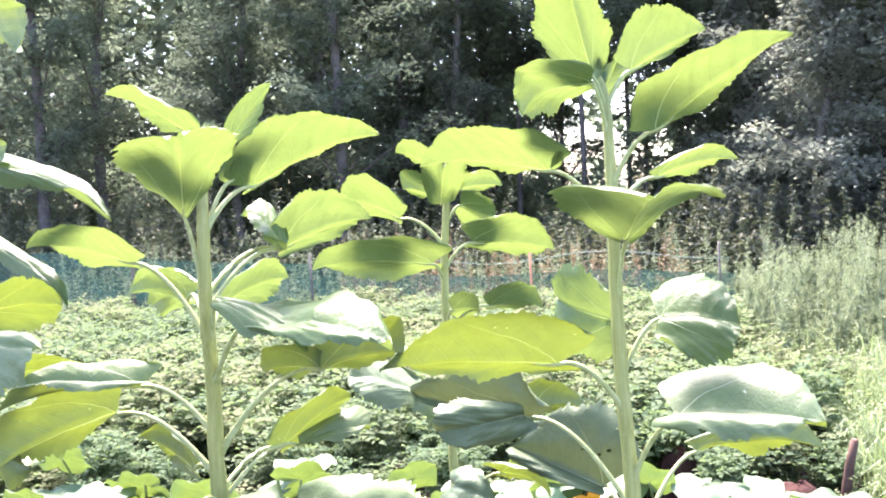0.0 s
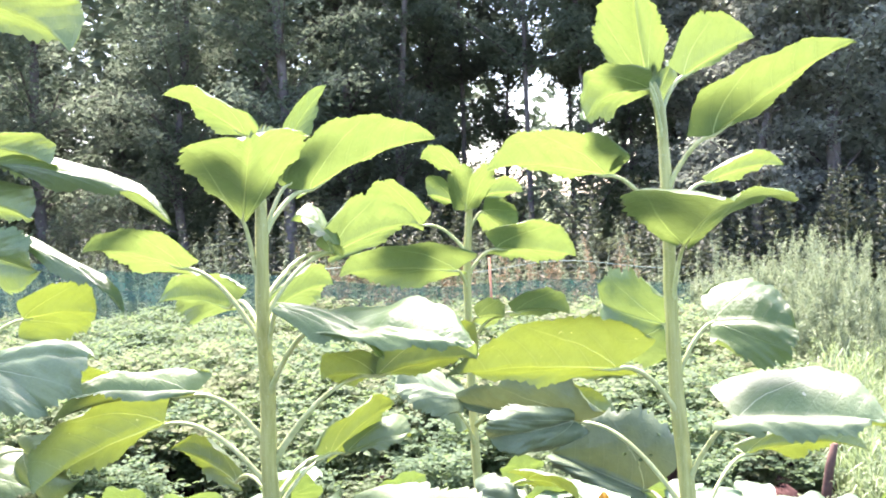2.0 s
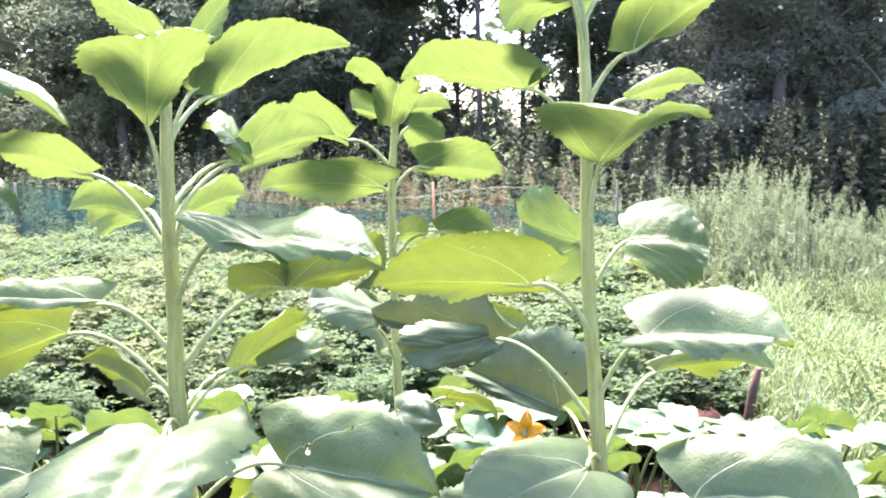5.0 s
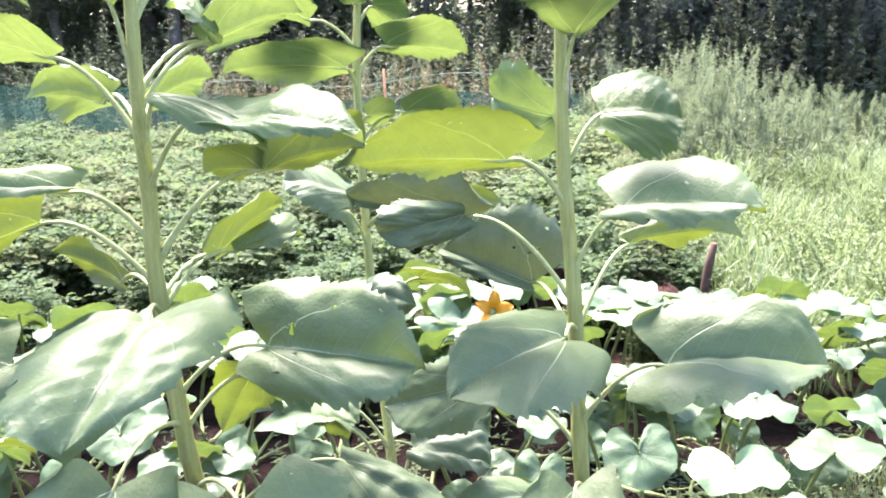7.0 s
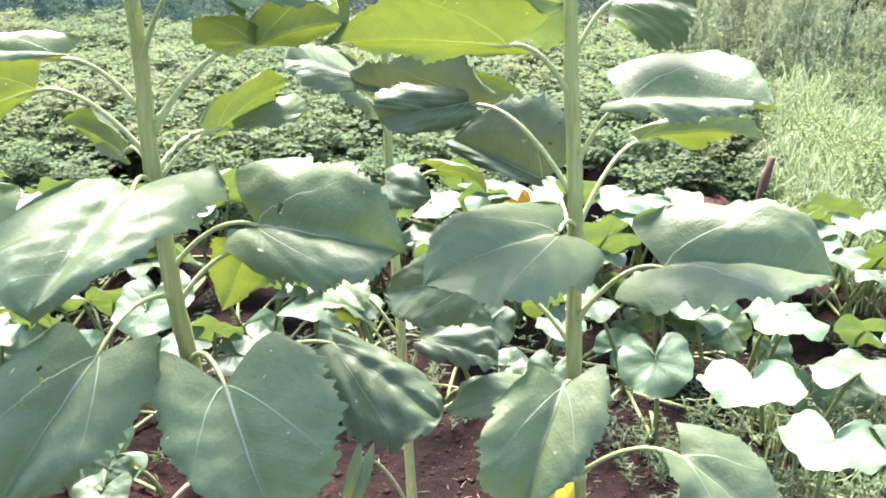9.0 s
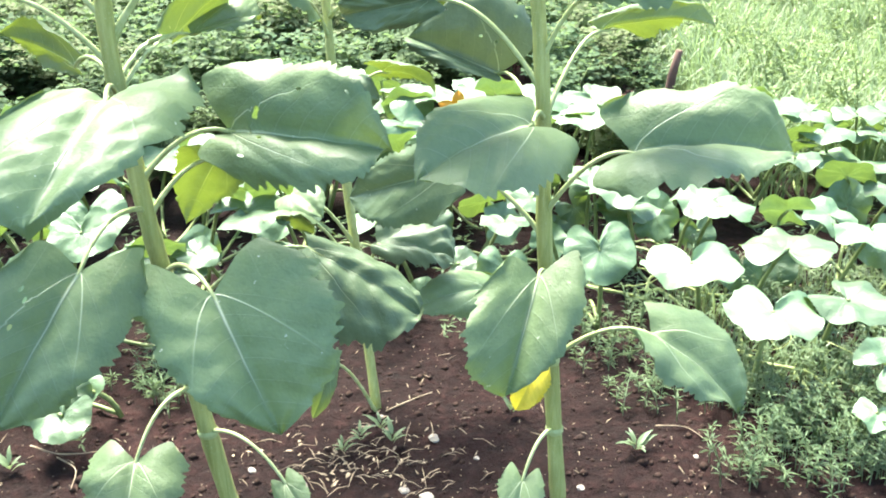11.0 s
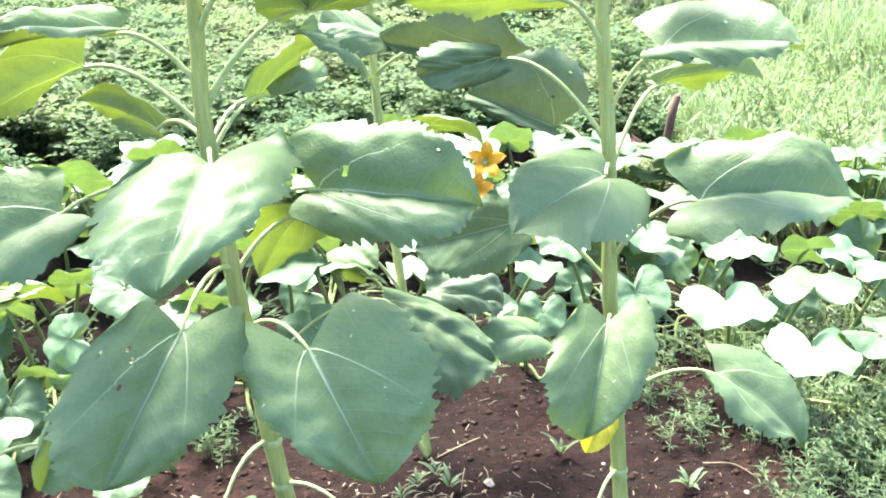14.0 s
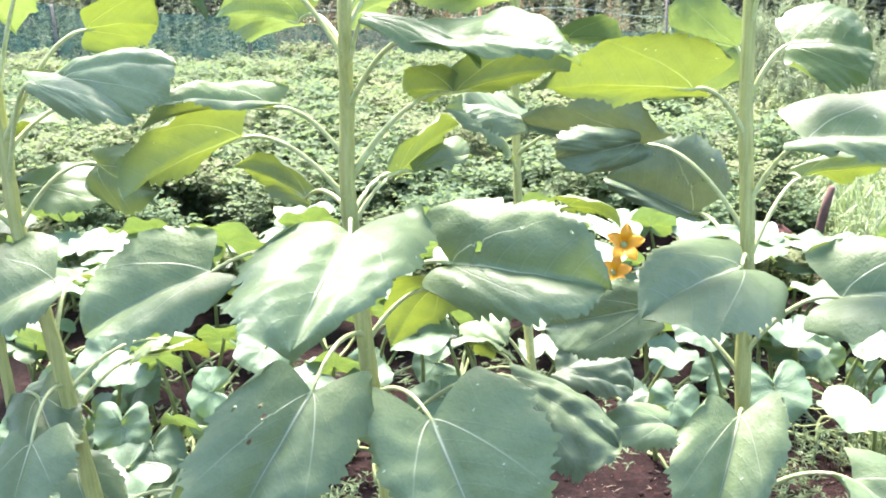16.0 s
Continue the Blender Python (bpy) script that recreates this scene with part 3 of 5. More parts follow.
spread_leaf(L, 1.46, (-0.468, 1.140, 1.565), (-0.431, 1.160, 1.601), (-0.442, 1.100, 1.598), (-0.453, 1.180, 1.569), 0.6, 0.6, 0.05)
spread_leaf(L, 1.36, (-0.426, 1.270, 1.432), (-0.289, 1.400, 1.492), (-0.381, 1.250, 1.535), (-0.357, 1.380, 1.441), 0.75, 0.8, 0.05)
spread_leaf(L, 1.33, (-0.410, 1.220, 1.436), (-0.491, 1.240, 1.505), (-0.466, 1.320, 1.509), (-0.418, 1.130, 1.456), 0.5, 0.9, 0.1, None, "small pale upturned leaf")
spread_leaf(L, 1.28, (-0.658, 1.120, 1.425), (-0.770, 0.980, 1.476), (-0.658, 1.020, 1.490), (-0.742, 1.130, 1.424), 0.65, 0.7, 0.04)
spread_leaf(L, 1.3, (-0.639, 1.300, 1.334), (-0.838, 1.440, 1.344), (-0.676, 1.260, 1.397), (-0.795, 1.500, 1.282), 0.9, 0.6, 0.03)
spread_leaf(L, 1.27, (-0.535, 1.250, 1.336), (-0.455, 1.370, 1.375), (-0.481, 1.260, 1.404), (-0.512, 1.360, 1.313), 0.85, 0.7, 0.05)
spread_leaf(L, 1.24, (-0.470, 1.060, 1.361), (-0.275, 0.950, 1.295), (-0.379, 1.040, 1.339), (-0.375, 0.960, 1.311), 0.4, 0.9, 0.08)
spread_leaf(L, 1.19, (-0.362, 0.990, 1.326), (-0.128, 0.900, 1.310), (-0.289, 1.080, 1.362), (-0.268, 0.900, 1.306), 0.8, 1.2, 0.03)
spread_leaf(L, 1.06, (-0.337, 1.200, 1.215), (-0.139, 1.020, 1.274), (-0.256, 1.080, 1.317), (-0.257, 1.200, 1.212), 0.8, 0.8, 0.04)
spread_leaf(L, 1.05, (-0.340, 1.200, 1.218), (-0.419, 1.120, 1.226), (-0.359, 1.120, 1.277), (-0.391, 1.210, 1.198), 0.8, 0.8, 0.05)
spread_leaf(L, 0.99, (-0.456, 1.300, 1.041), (-0.345, 1.420, 1.119), (-0.402, 1.280, 1.122), (-0.395, 1.430, 1.038), 0.7, 0.7, 0.05)
spread_leaf(L, 0.97, (-0.430, 1.330, 1.039), (-0.325, 1.480, 1.037), (-0.394, 1.500, 1.065), (-0.371, 1.360, 1.026), 0.6, 0.8, 0.05)
spread_leaf(L, 1.1, (-0.652, 1.110, 1.202), (-0.827, 0.960, 1.205), (-0.712, 1.120, 1.244), (-0.702, 0.980, 1.216), 0.65, 0.9, 0.04)
spread_leaf(L, 1.02, (-0.720, 1.150, 1.142), (-0.884, 0.980, 1.073), (-0.762, 1.020, 1.211), (-0.842, 1.180, 1.058), 0.8, 0.8, 0.05)
spread_leaf(L, 1.0, (-0.646, 1.300, 0.991), (-0.816, 1.410, 1.034), (-0.687, 1.300, 1.064), (-0.754, 1.420, 0.960), 0.6, 0.7, 0.05)
spread_leaf(L, 0.96, (-0.501, 1.000, 1.005), (-0.543, 0.720, 0.915), (-0.657, 0.860, 0.977), (-0.361, 1.030, 0.973), 1.0, 0.9, 0.06)
spread_leaf(L, 0.81, (-0.344, 1.150, 0.907), (-0.061, 1.020, 0.908), (-0.249, 1.190, 1.027), (-0.257, 1.020, 0.841), 1.0, 1.0, 0.04, holes=7)
spread_leaf(L, 0.76, (-0.574, 0.960, 0.732), (-0.696, 0.800, 0.535), (-0.752, 0.900, 0.695), (-0.477, 0.920, 0.656), 1.0, 0.9, 0.04, holes=4)
spread_leaf(L, 0.62, (-0.370, 0.990, 0.669), (-0.257, 0.860, 0.471), (-0.485, 0.930, 0.648), (-0.168, 0.970, 0.709), 1.0, 0.9, 0.04)
spread_leaf(L, 0.9, (-0.792, 1.120, 0.893), (-1.007, 1.030, 0.803), (-0.924, 1.170, 0.952), (-0.802, 1.000, 0.832), 0.95, 0.7, 0.05)
spread_leaf(L, 0.5, (-0.814, 1.130, 0.549), (-0.896, 1.050, 0.373), (-0.868, 1.080, 0.511), (-0.764, 1.060, 0.453), 0.8, 0.8, 0.05)
spread_leaf(L, 0.5, (-0.232, 1.220, 0.649), (-0.021, 1.170, 0.526), (-0.125, 1.290, 0.587), (-0.196, 1.140, 0.492), 0.85, 1.3, 0.04, DULL_SHADED_LEAF, "crumpled dull grey-green leaf")
spread_leaf(M, 1.52, (-0.253, 1.930, 1.590), (-0.333, 1.860, 1.637), (-0.269, 1.840, 1.650), (-0.303, 1.930, 1.604), 0.7, 0.7, 0.05)
spread_leaf(M, 1.51, (-0.260, 1.930, 1.522), (-0.319, 1.860, 1.544), (-0.289, 1.860, 1.588), (-0.295, 1.930, 1.518), 0.8, 0.7, 0.05)
spread_leaf(M, 1.5, (-0.232, 1.900, 1.499), (-0.201, 1.800, 1.597), (-0.269, 1.840, 1.569), (-0.153, 1.860, 1.565), 0.9, 0.7, 0.05)
spread_leaf(M, 1.49, (-0.195, 1.960, 1.535), (-0.092, 2.030, 1.541), (-0.150, 1.960, 1.581), (-0.155, 2.030, 1.526), 0.7, 0.7, 0.05)
spread_leaf(M, 1.44, (-0.193, 1.960, 1.495), (-0.120, 2.000, 1.433), (-0.128, 1.940, 1.522), (-0.190, 2.020, 1.434), 0.9, 0.7, 0.05)
spread_leaf(M, 1.33, (-0.162, 1.950, 1.398), (0.039, 2.000, 1.370), (-0.082, 1.900, 1.472), (-0.095, 2.040, 1.353), 0.85, 0.8, 0.05)
spread_leaf(M, 1.39, (-0.345, 1.930, 1.465), (-0.474, 1.840, 1.526), (-0.373, 1.820, 1.567), (-0.440, 1.950, 1.464), 0.85, 0.8, 0.06)
spread_leaf(M, 1.3, (-0.260, 1.900, 1.350), (-0.523, 1.740, 1.363), (-0.307, 1.780, 1.418), (-0.369, 1.880, 1.305), 0.8, 0.8, 0.04)
spread_leaf(M, 1.18, (-0.213, 1.900, 1.233), (-0.143, 1.880, 1.238), (-0.183, 1.850, 1.283), (-0.192, 1.940, 1.201), 0.9, 0.6, 0.05)
spread_leaf(M, 1.16, (-0.120, 1.900, 1.240), (0.018, 1.850, 1.250), (-0.060, 1.840, 1.305), (-0.060, 1.950, 1.222), 0.8, 0.7, 0.05)
spread_leaf(M, 0.95, (0.006, 1.720, 1.021), (0.120, 1.780, 1.014), (0.010, 1.700, 1.095), (0.047, 1.800, 0.989), 0.8, 0.7, 0.05)
spread_leaf(M, 0.25, (-0.126, 1.720, 0.434), (0.061, 1.680, 0.401), (-0.015, 1.790, 0.448), (-0.041, 1.630, 0.396), 0.8, 1.6, 0.05, DULL_SHADED_LEAF, "crumpled dull grey-green leaf")
spread_leaf(Z, 1.62, (-1.057, 1.100, 1.920), (-0.778, 1.020, 1.805), (-0.875, 1.000, 1.922), (-0.968, 1.120, 1.849), 0.85, 0.8, 0.05)
spread_leaf(Z, 1.45, (-1.008, 1.120, 1.621), (-0.629, 1.000, 1.529), (-0.872, 1.160, 1.613), (-0.839, 1.060, 1.564), 0.5, 0.9, 0.05)
spread_leaf(Z, 1.34, (-0.957, 1.120, 1.483), (-0.712, 1.000, 1.376), (-0.852, 1.120, 1.438), (-0.836, 1.040, 1.411), 0.4, 0.8, 0.04)
spread_leaf(Z, 1.47, (-1.034, 1.140, 1.652), (-0.852, 1.050, 1.615), (-0.925, 1.060, 1.670), (-0.976, 1.140, 1.596), 0.85, 0.8, 0.05)
spread_leaf(Z, 1.28, (-1.078, 1.140, 1.561), (-0.911, 1.080, 1.525), (-0.969, 1.080, 1.592), (-1.026, 1.150, 1.518), 0.85, 0.8, 0.05)
spread_leaf(Z, 1.2, (-1.062, 1.160, 1.472), (-0.913, 1.100, 1.430), (-0.947, 1.100, 1.510), (-1.031, 1.180, 1.398), 0.85, 0.8, 0.05)
spread_leaf(Z, 1.11, (-1.019, 1.220, 1.331), (-0.914, 1.300, 1.337), (-0.931, 1.200, 1.402), (-0.992, 1.300, 1.270), 0.85, 0.8, 0.05)
spread_leaf(Z, 1.04, (-1.066, 1.080, 1.252), (-0.844, 0.970, 1.212), (-1.010, 1.120, 1.256), (-0.949, 1.000, 1.194), 0.7, 1.0, 0.05)
spread_leaf(Z, 1.12, (-1.019, 1.100, 1.258), (-0.778, 1.000, 1.297), (-0.936, 1.130, 1.288), (-0.854, 0.980, 1.205), 0.85, 0.9, 0.05)
spread_leaf(Z, 0.95, (-1.018, 1.200, 1.083), (-0.872, 1.100, 1.053), (-0.913, 1.120, 1.137), (-1.004, 1.220, 0.989), 0.85, 0.8, 0.05)
spread_leaf(Z, 0.8, (-1.095, 1.120, 0.871), (-1.200, 1.040, 0.831), (-1.190, 1.200, 0.945), (-1.107, 1.020, 0.808), 0.95, 0.7, 0.05)
spread_leaf(Z, 0.62, (-1.152, 1.050, 0.565), (-1.161, 0.960, 0.455), (-1.226, 1.020, 0.532), (-1.033, 1.020, 0.568), 1.0, 0.7, 0.05)
spread_leaf(Z, 0.42, (-1.222, 1.300, 0.560), (-1.329, 1.340, 0.497), (-1.277, 1.360, 0.560), (-1.258, 1.280, 0.508), 0.85, 0.8, 0.05)
for plant, z in ((R, 0.21), (L, 0.25), (L, 0.36), (R, 0.37)):
    c = plant.at(z) - plant.base
    r = plant.r0 * 1.03
    ring = tube([c + Vector((0, 0, d)) for d in (-0.008, -0.003, 0.003, 0.008)], [r * 0.98, r * 1.12, r * 1.12, r * 0.98], 14, False)
    part("node_ring", mesh_of("node_ring", ring[0], ring[1], PETIOLE), plant.root, "pale swollen ring round the stem")
leaf(R, 0.21, (0.18, 1.15, 0.14), (0.15, 1.08, 0.05), 0.1, (0, -0.9, 0.4), 0.1, 0.1)
leaf(L, 0.36, (-0.57, 1.05, 0.29), (-0.58, 0.95, 0.18), 0.2, (0, -0.8, 0.55), -0.15, 0.1)
leaf(L, 0.25, (-0.30, 1.10, 0.19), (-0.25, 1.05, 0.14), 0.07, (0, -0.8, 0.5), -0.1, 0.1)
leaf(L, 0.74, (-0.38, 1.20, 0.84), (-0.49, 1.35, 0.66), 0.14, (0.2, 0.6, 0.6), 0.1, 0.1)
leaf(M, 0.75, (-0.22, 1.85, 0.80), (-0.11, 1.80, 0.78), 0.13, (0.1, -0.85, 0.4), -0.2, 0.15, DULL_SHADED_LEAF, "crumpled dull grey-green leaf", ruffle=1.8)
leaf(M, 0.17, (0.14, 1.70, 0.31), (-0.05, 1.60, 0.31), 0.14, (0, -0.6, 0.8), -0.1, 0.12)
leaf(M, 0.40, (-0.33, 1.75, 0.56), (-0.25, 1.65, 0.54), 0.12, (0, -0.6, 0.8), -0.1, 0.12)
leaf(M, 0.29, (-0.28, 1.70, 0.50), (-0.38, 1.60, 0.56), 0.14, (0, 0.2, 1), -0.1, 0.12)
leaf(M, -0.05, (-0.25, 1.55, 0.20), (-0.29, 1.50, 0.07), 0.06, (0.3, -0.8, 0.3), 0.3, 0.1)

leaf(M, 0.90, (-0.28, 1.85, 1.01), (-0.40, 1.75, 1.10), 0.15, (0, -0.5, 0.85), -0.1, 0.08, ruffle=1.4)
leaf(M, 0.70, (-0.10, 1.86, 0.83), (0.03, 1.80, 0.80), 0.13, (0, 0.6, 0.8), 0.1, 0.1)
leaf(R, 0.40, (0.205, 1.200, 0.370), (0.165, 1.170, 0.300), 0.08, (0.1, -0.9, 0.4), 0.2, 0.1, YELLOW_LEAF, "yellowed withering leaf")

# the plants at the row's end
leaf(Z, 0.60, (-0.99, 1.35, 0.66), (-1.05, 1.30, 0.62), 0.13, (0, 0.3, 0.9), -0.1, 0.08)
leaf(Z, 0.30, (-0.96, 1.28, 0.33), (-0.88, 1.38, 0.30), 0.12, (0.2, 0.7, 0.6), 0.1, 0.08)
leaf(Z, 0.55, (-1.02, 1.36, 0.62), (-0.93, 1.46, 0.58), 0.14, (0.2, 0.75, 0.6), 0.1, 0.08)
leaf(Z, 0.75, (-1.30, 1.10, 0.86), (-1.42, 0.98, 0.78), 0.2, (-0.1, -0.6, 0.8), -0.1, 0.08)
leaf(Z, 1.10, (-1.06, 1.32, 1.18), (-0.93, 1.44, 1.16), 0.16, (0.1, 0.7, 0.7), 0.1, 0.08)
leaf(Y, 0.3, (-1.20, 1.30, 0.36), (-1.08, 1.26, 0.28), 0.13, (0, -0.6, 0.8), -0.1, 0.08)
leaf(Y, 1.2, (-1.42, 1.2, 1.3), (-1.62, 1.1, 1.3), 0.18, (0, -0.5, 0.85), -0.1, 0.08)
leaf(Y, 0.9, (-1.22, 1.35, 1.0), (-1.05, 1.42, 0.98), 0.16, (0, -0.5, 0.85), -0.1, 0.08)
leaf(Y, 0.5, (-1.22, 1.22, 0.58), (-1.12, 1.12, 0.48), 0.16, (0, -0.7, 0.7), -0.1, 0.08)
# Out-of-view leaves added to shade the ground and stems at the row's end.
rz = random.Random(17)
for plant, z, n in ((Z, 1.25, 3), (Z, 0.95, 3), (Z, 0.7, 2), (Y, 1.3, 4), (Y, 1.05, 4), (Y, 0.75, 3)):
    for k in range(n):
        w = rz.uniform(1.6, 3.6)
        d = Vector((math.cos(w), math.sin(w), 0))
        c = plant.at(z + 0.05 * k) + d * rz.uniform(0.12, 0.2) + Vector((0, 0, 0.08))
        tip = c + d * rz.uniform(0.18, 0.26) - Vector((0, 0, rz.uniform(0.0, 0.08)))
        leaf(plant, z + 0.05 * k, c, tip, rz.uniform(0.2, 0.3), (0, 0.1, 1), 0.05, 0.06)
bud(R, 0.028, (0, -0.2, 1))
bud(L, 0.052, (0.35, 0.1, 1))
bud(M, 0.03, (0, -0.3, 1))
bud(Z, 0.05)
bud(Y, 0.04)


# ---------------------------------------------------------------- squash bed
def squash_blade(rng, c, up, size, rot, rings=8, sectors=64):
    """A round lobed leaf, cupped round the top of its stalk, with a notch at the angle rot from +x."""
    n = Vector(up).normalized()
    s = Vector((1, 0, 0)) - n * n.x
    s.normalize()
    t = n.cross(s)
    verts, uvs, faces = [], [], []
    ph, ph2 = rng.uniform(0, 6), rng.uniform(0, 6)
    seed = Vector((rng.uniform(0, 50), 0, 0))
    deep = rng.uniform(0.015, 0.055)
    for i in range(rings + 1):
        k = i / rings
        for j in range(sectors + 1):
            f = j / sectors
            w = rot + math.radians(6) + f * math.radians(348)
            lobe = 1.12 - deep * math.cos(10 * math.pi * f) + 0.022 * math.sin(31 * f + ph) + 0.035 * abs(math.sin(34 * f + ph)) - 0.03 * abs(math.sin(57 * f + ph2))
            notch = 1 - 0.74 * math.exp(-((min(f, 1 - f)) / 0.048) ** 2)
            r = (0.03 + 0.97 * k) * size * 0.5 * lobe * notch
            d = s * math.cos(w) + t * math.sin(w)
            h = size * (0.06 * k ** 0.7 - 0.06 * k ** 3 + 0.03 * k * k * math.sin(3 * w + ph) + 0.05 * k ** 3 * math.sin(29 * f + ph))
            h += size * (0.06 * noise.noise(d * (k * 1.8) + seed) + 0.02 * k * noise.noise(d * (k * 5.0) + seed) + 0.014 * k * k * math.sin(58 * f + ph2))
            h += size * 0.012 * math.cos(10 * math.pi * f) * k
            verts.append(Vector(c) + d * r + n * h)
            uvs.append((0.5 + 0.5 * (2 * ((f * 5) % 1.0) - 1) * (0.3 + 0.7 * k), k))
    m = sectors + 1
    for i in range(rings):
        for j in range(sectors):
            a = i * m + j
            faces.append((a, a + 1, a + 1 + m, a + m))
    return verts, faces, uvs


def squash_leaf(root, rng, x, y, z, size, up, rot):
    o = root.location
    c = Vector((x, y, z))
    v, f, uv = squash_blade(rng, c, up, size * 1.12, rot)
    ob = part("leaf", mesh_of("leaf", [p - o for p in v], f, SQUASH_LEAF, uv), root)
    foot = Vector((x + rng.uniform(-0.12, 0.12), y + rng.uniform(0.0, 0.16), 0.01))
    mid = (foot + c) / 2 + Vector((rng.uniform(-0.03, 0.03), 0.03, 0.05))
    pts = bezier(foot, mid, c + Vector((0, 0, 0.002)), 7)
    pv, pf = tube([p - o for p in pts], [0.0078 - 0.003 * i / 7 for i in range(8)], 7)
    part("stalk", mesh_of("stalk", pv, pf, VINE_SHADED), ob, "hollow bristly green stalk")
    return foot


def runner(root, points, r=0.0055):
    """A vine that crawls over the soil, with swollen joints and a curled tendril or two."""
    o = root.location
    pts = smooth_line(points, 30)
    v, f = tube([p - o for p in pts], [r * (1.45 if i % 9 == 4 else 1.0) * (1 - 0.012 * i) for i in range(30)], 8)
    part("vine", mesh_of("vine", v, f, VINE), root, "pale green creeping vine")
    for i in (7, 19):
        p = pts[i]
        curl = [p + Vector((0.012 * q * math.cos(1.1 * q), 0.010 * q * math.sin(1.1 * q), 0.014 * q)) for q in range(8)]
        v, f = tube([c - o for c in smooth_line(curl, 20)], [0.0013] * 20, 5)
        part("tendril", mesh_of("tendril", v, f, VINE), root, "thin curled tendril")


def blossom(root, x, y, z, size, tilt):
    """A wide orange squash flower of five pointed petals in a trumpet."""
    o = root.location
    d = Vector(tilt).normalized()
    s = d.orthogonal().normalized()
    t = d.cross(s)
    c = Vector((x, y, z)) - o
    flower = part("blossom", mesh_of("calyx", *tube([c - d * size * 0.55, c - d * size * 0.3, c - d * 0.12 * size], [size * 0.10, size * 0.16, size * 0.14], 8), VINE), root, "open orange squash blossom")
    for k in range(5):
        w0 = 2 * math.pi * k / 5
        st = ([], [])
        rows = 6
        for i in range(rows + 1):
            q = i / rows
            spread = 0.66 * (1 - 0.95 * max(0.0, q - 0.55) / 0.45) if q > 0.55 else 0.66
            r = size * (0.12 + 0.55 * q ** 1.4)
            h = size * (-0.15 + 0.55 * q - 0.28 * q ** 3)
            for j in range(-2, 3):
                w = w0 + spread * j / 2
                st[0].append(c + (s * math.cos(w) + t * math.sin(w)) * r + d * (h + 0.04 * size * math.sin(3 * j + 5 * q + k)))
        for i in range(rows):
            for j in range(4):
                a = i * 5 + j
                st[1].append((a, a + 1, a + 6, a + 5))
        part("petal", mesh_of("petal", st[0], st[1], BLOSSOM), flower)
    return flower


def squash_plant(x, y, places, label, turned=0.16):
    """places: x, y, z and size of each leaf, and for those that show clearly the upper face's direction and the notch's angle."""
    rng = random.Random(round(x * 97 + y * 31))
    root = tagged(new("squash_plant"), label, "squash plant", group="squash plants in the bed")
    root.location = (x, y, 0)
    feet = []
    for px, py, pz, size, *pose_of in places:
        up, rot = (rng.uniform(-0.2, 0.2), rng.uniform(-0.22, 0.15), 1), rng.uniform(0, 6.28)
        if pose_of:
            up, rot = pose_of[0], radians(pose_of[1])
        elif rng.random() < turned:
            up = (rng.uniform(-0.6, 0.6), rng.uniform(0.5, 0.9), 0.7)
        feet.append(squash_leaf(root, rng, px, py, pz, size, up, rot))
    feet.sort(key=lambda p: p.x)
    line = [Vector((x, y, 0.015))] + [Vector((p.x, p.y, 0.02)) for p in feet]
    line.sort(key=lambda p: p.x)
    if len(line) > 2:
        pts = [p + Vector((0, 0, 0.012 * math.sin(i))) - root.location for i, p in enumerate(smooth_line(line, 36))]
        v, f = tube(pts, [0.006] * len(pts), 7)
        part("vine", mesh_of("vine", v, f, VINE_SHADED), root, "pale green creeping vine")
    return root


def scatter(rng, n, x0, x1, y0, y1, zs, sizes):
    return [(rng.uniform(x0, x1), rng.uniform(y0, y1), rng.uniform(*zs), rng.uniform(*sizes)) for _ in range(n)]


rg = random.Random(5)
SQ = "broad-leaved squash plant creeping over the bare soil"
squash_plant(0.5, 2.2, [
    (0.47, 1.94, 0.30, 0.159, (-0.05, -0.75, 0.7), 95),
    (0.20, 1.91, 0.27, 0.113, (0.1, -0.8, 0.6), 80),
    (0.22, 2.09, 0.33, 0.114, (0, -0.05, 1), 90),
    (0.08, 1.94, 0.27, 0.093, (-0.1, -0.5, 0.85), 200),
    (0.31, 2.20, 0.36, 0.135, (0.1, -0.2, 1), 40)], SQ)
squash_plant(0.95, 1.95, [
    (0.71, 1.88, 0.28, 0.211, (-0.05, -0.05, 1), 75),
    (0.61, 2.33, 0.33, 0.173, (0, -0.1, 1), 85),
    (0.89, 2.23, 0.30, 0.154, (0.05, 0, 1), 110),
    (0.53, 2.46, 0.34, 0.135, (0, -0.05, 1), 90)], SQ)
wide = squash_plant(1.1, 1.7, [
    (0.85, 1.63, 0.26, 0.188, (0, -0.12, 1), 65),
    (1.01, 1.98, 0.27, 0.208, (-0.05, 0.05, 1), 250),
    (1.06, 1.68, 0.26, 0.186, (0, -0.05, 1), 120),
    (1.06, 1.43, 0.22, 0.126, (0, -0.4, 0.9), 200),
    (1.01, 1.35, 0.14, 0.086, (0, -0.2, 0.95), 60)], SQ)
squash_plant(1.5, 2.2, [
    (1.08, 2.19, 0.30, 0.132, (0.25, 0.75, 0.6), 0),
    (1.37, 2.47, 0.30, 0.147, (0.3, 0.7, 0.6), 40),
    (1.29, 2.07, 0.27, 0.179, (0, -0.05, 1), 90),
    (1.23, 2.24, 0.26, 0.136, (0.2, -0.3, 0.9), 300),
    (1.50, 2.35, 0.28, 0.185, (0, -0.05, 1), 90)], SQ)
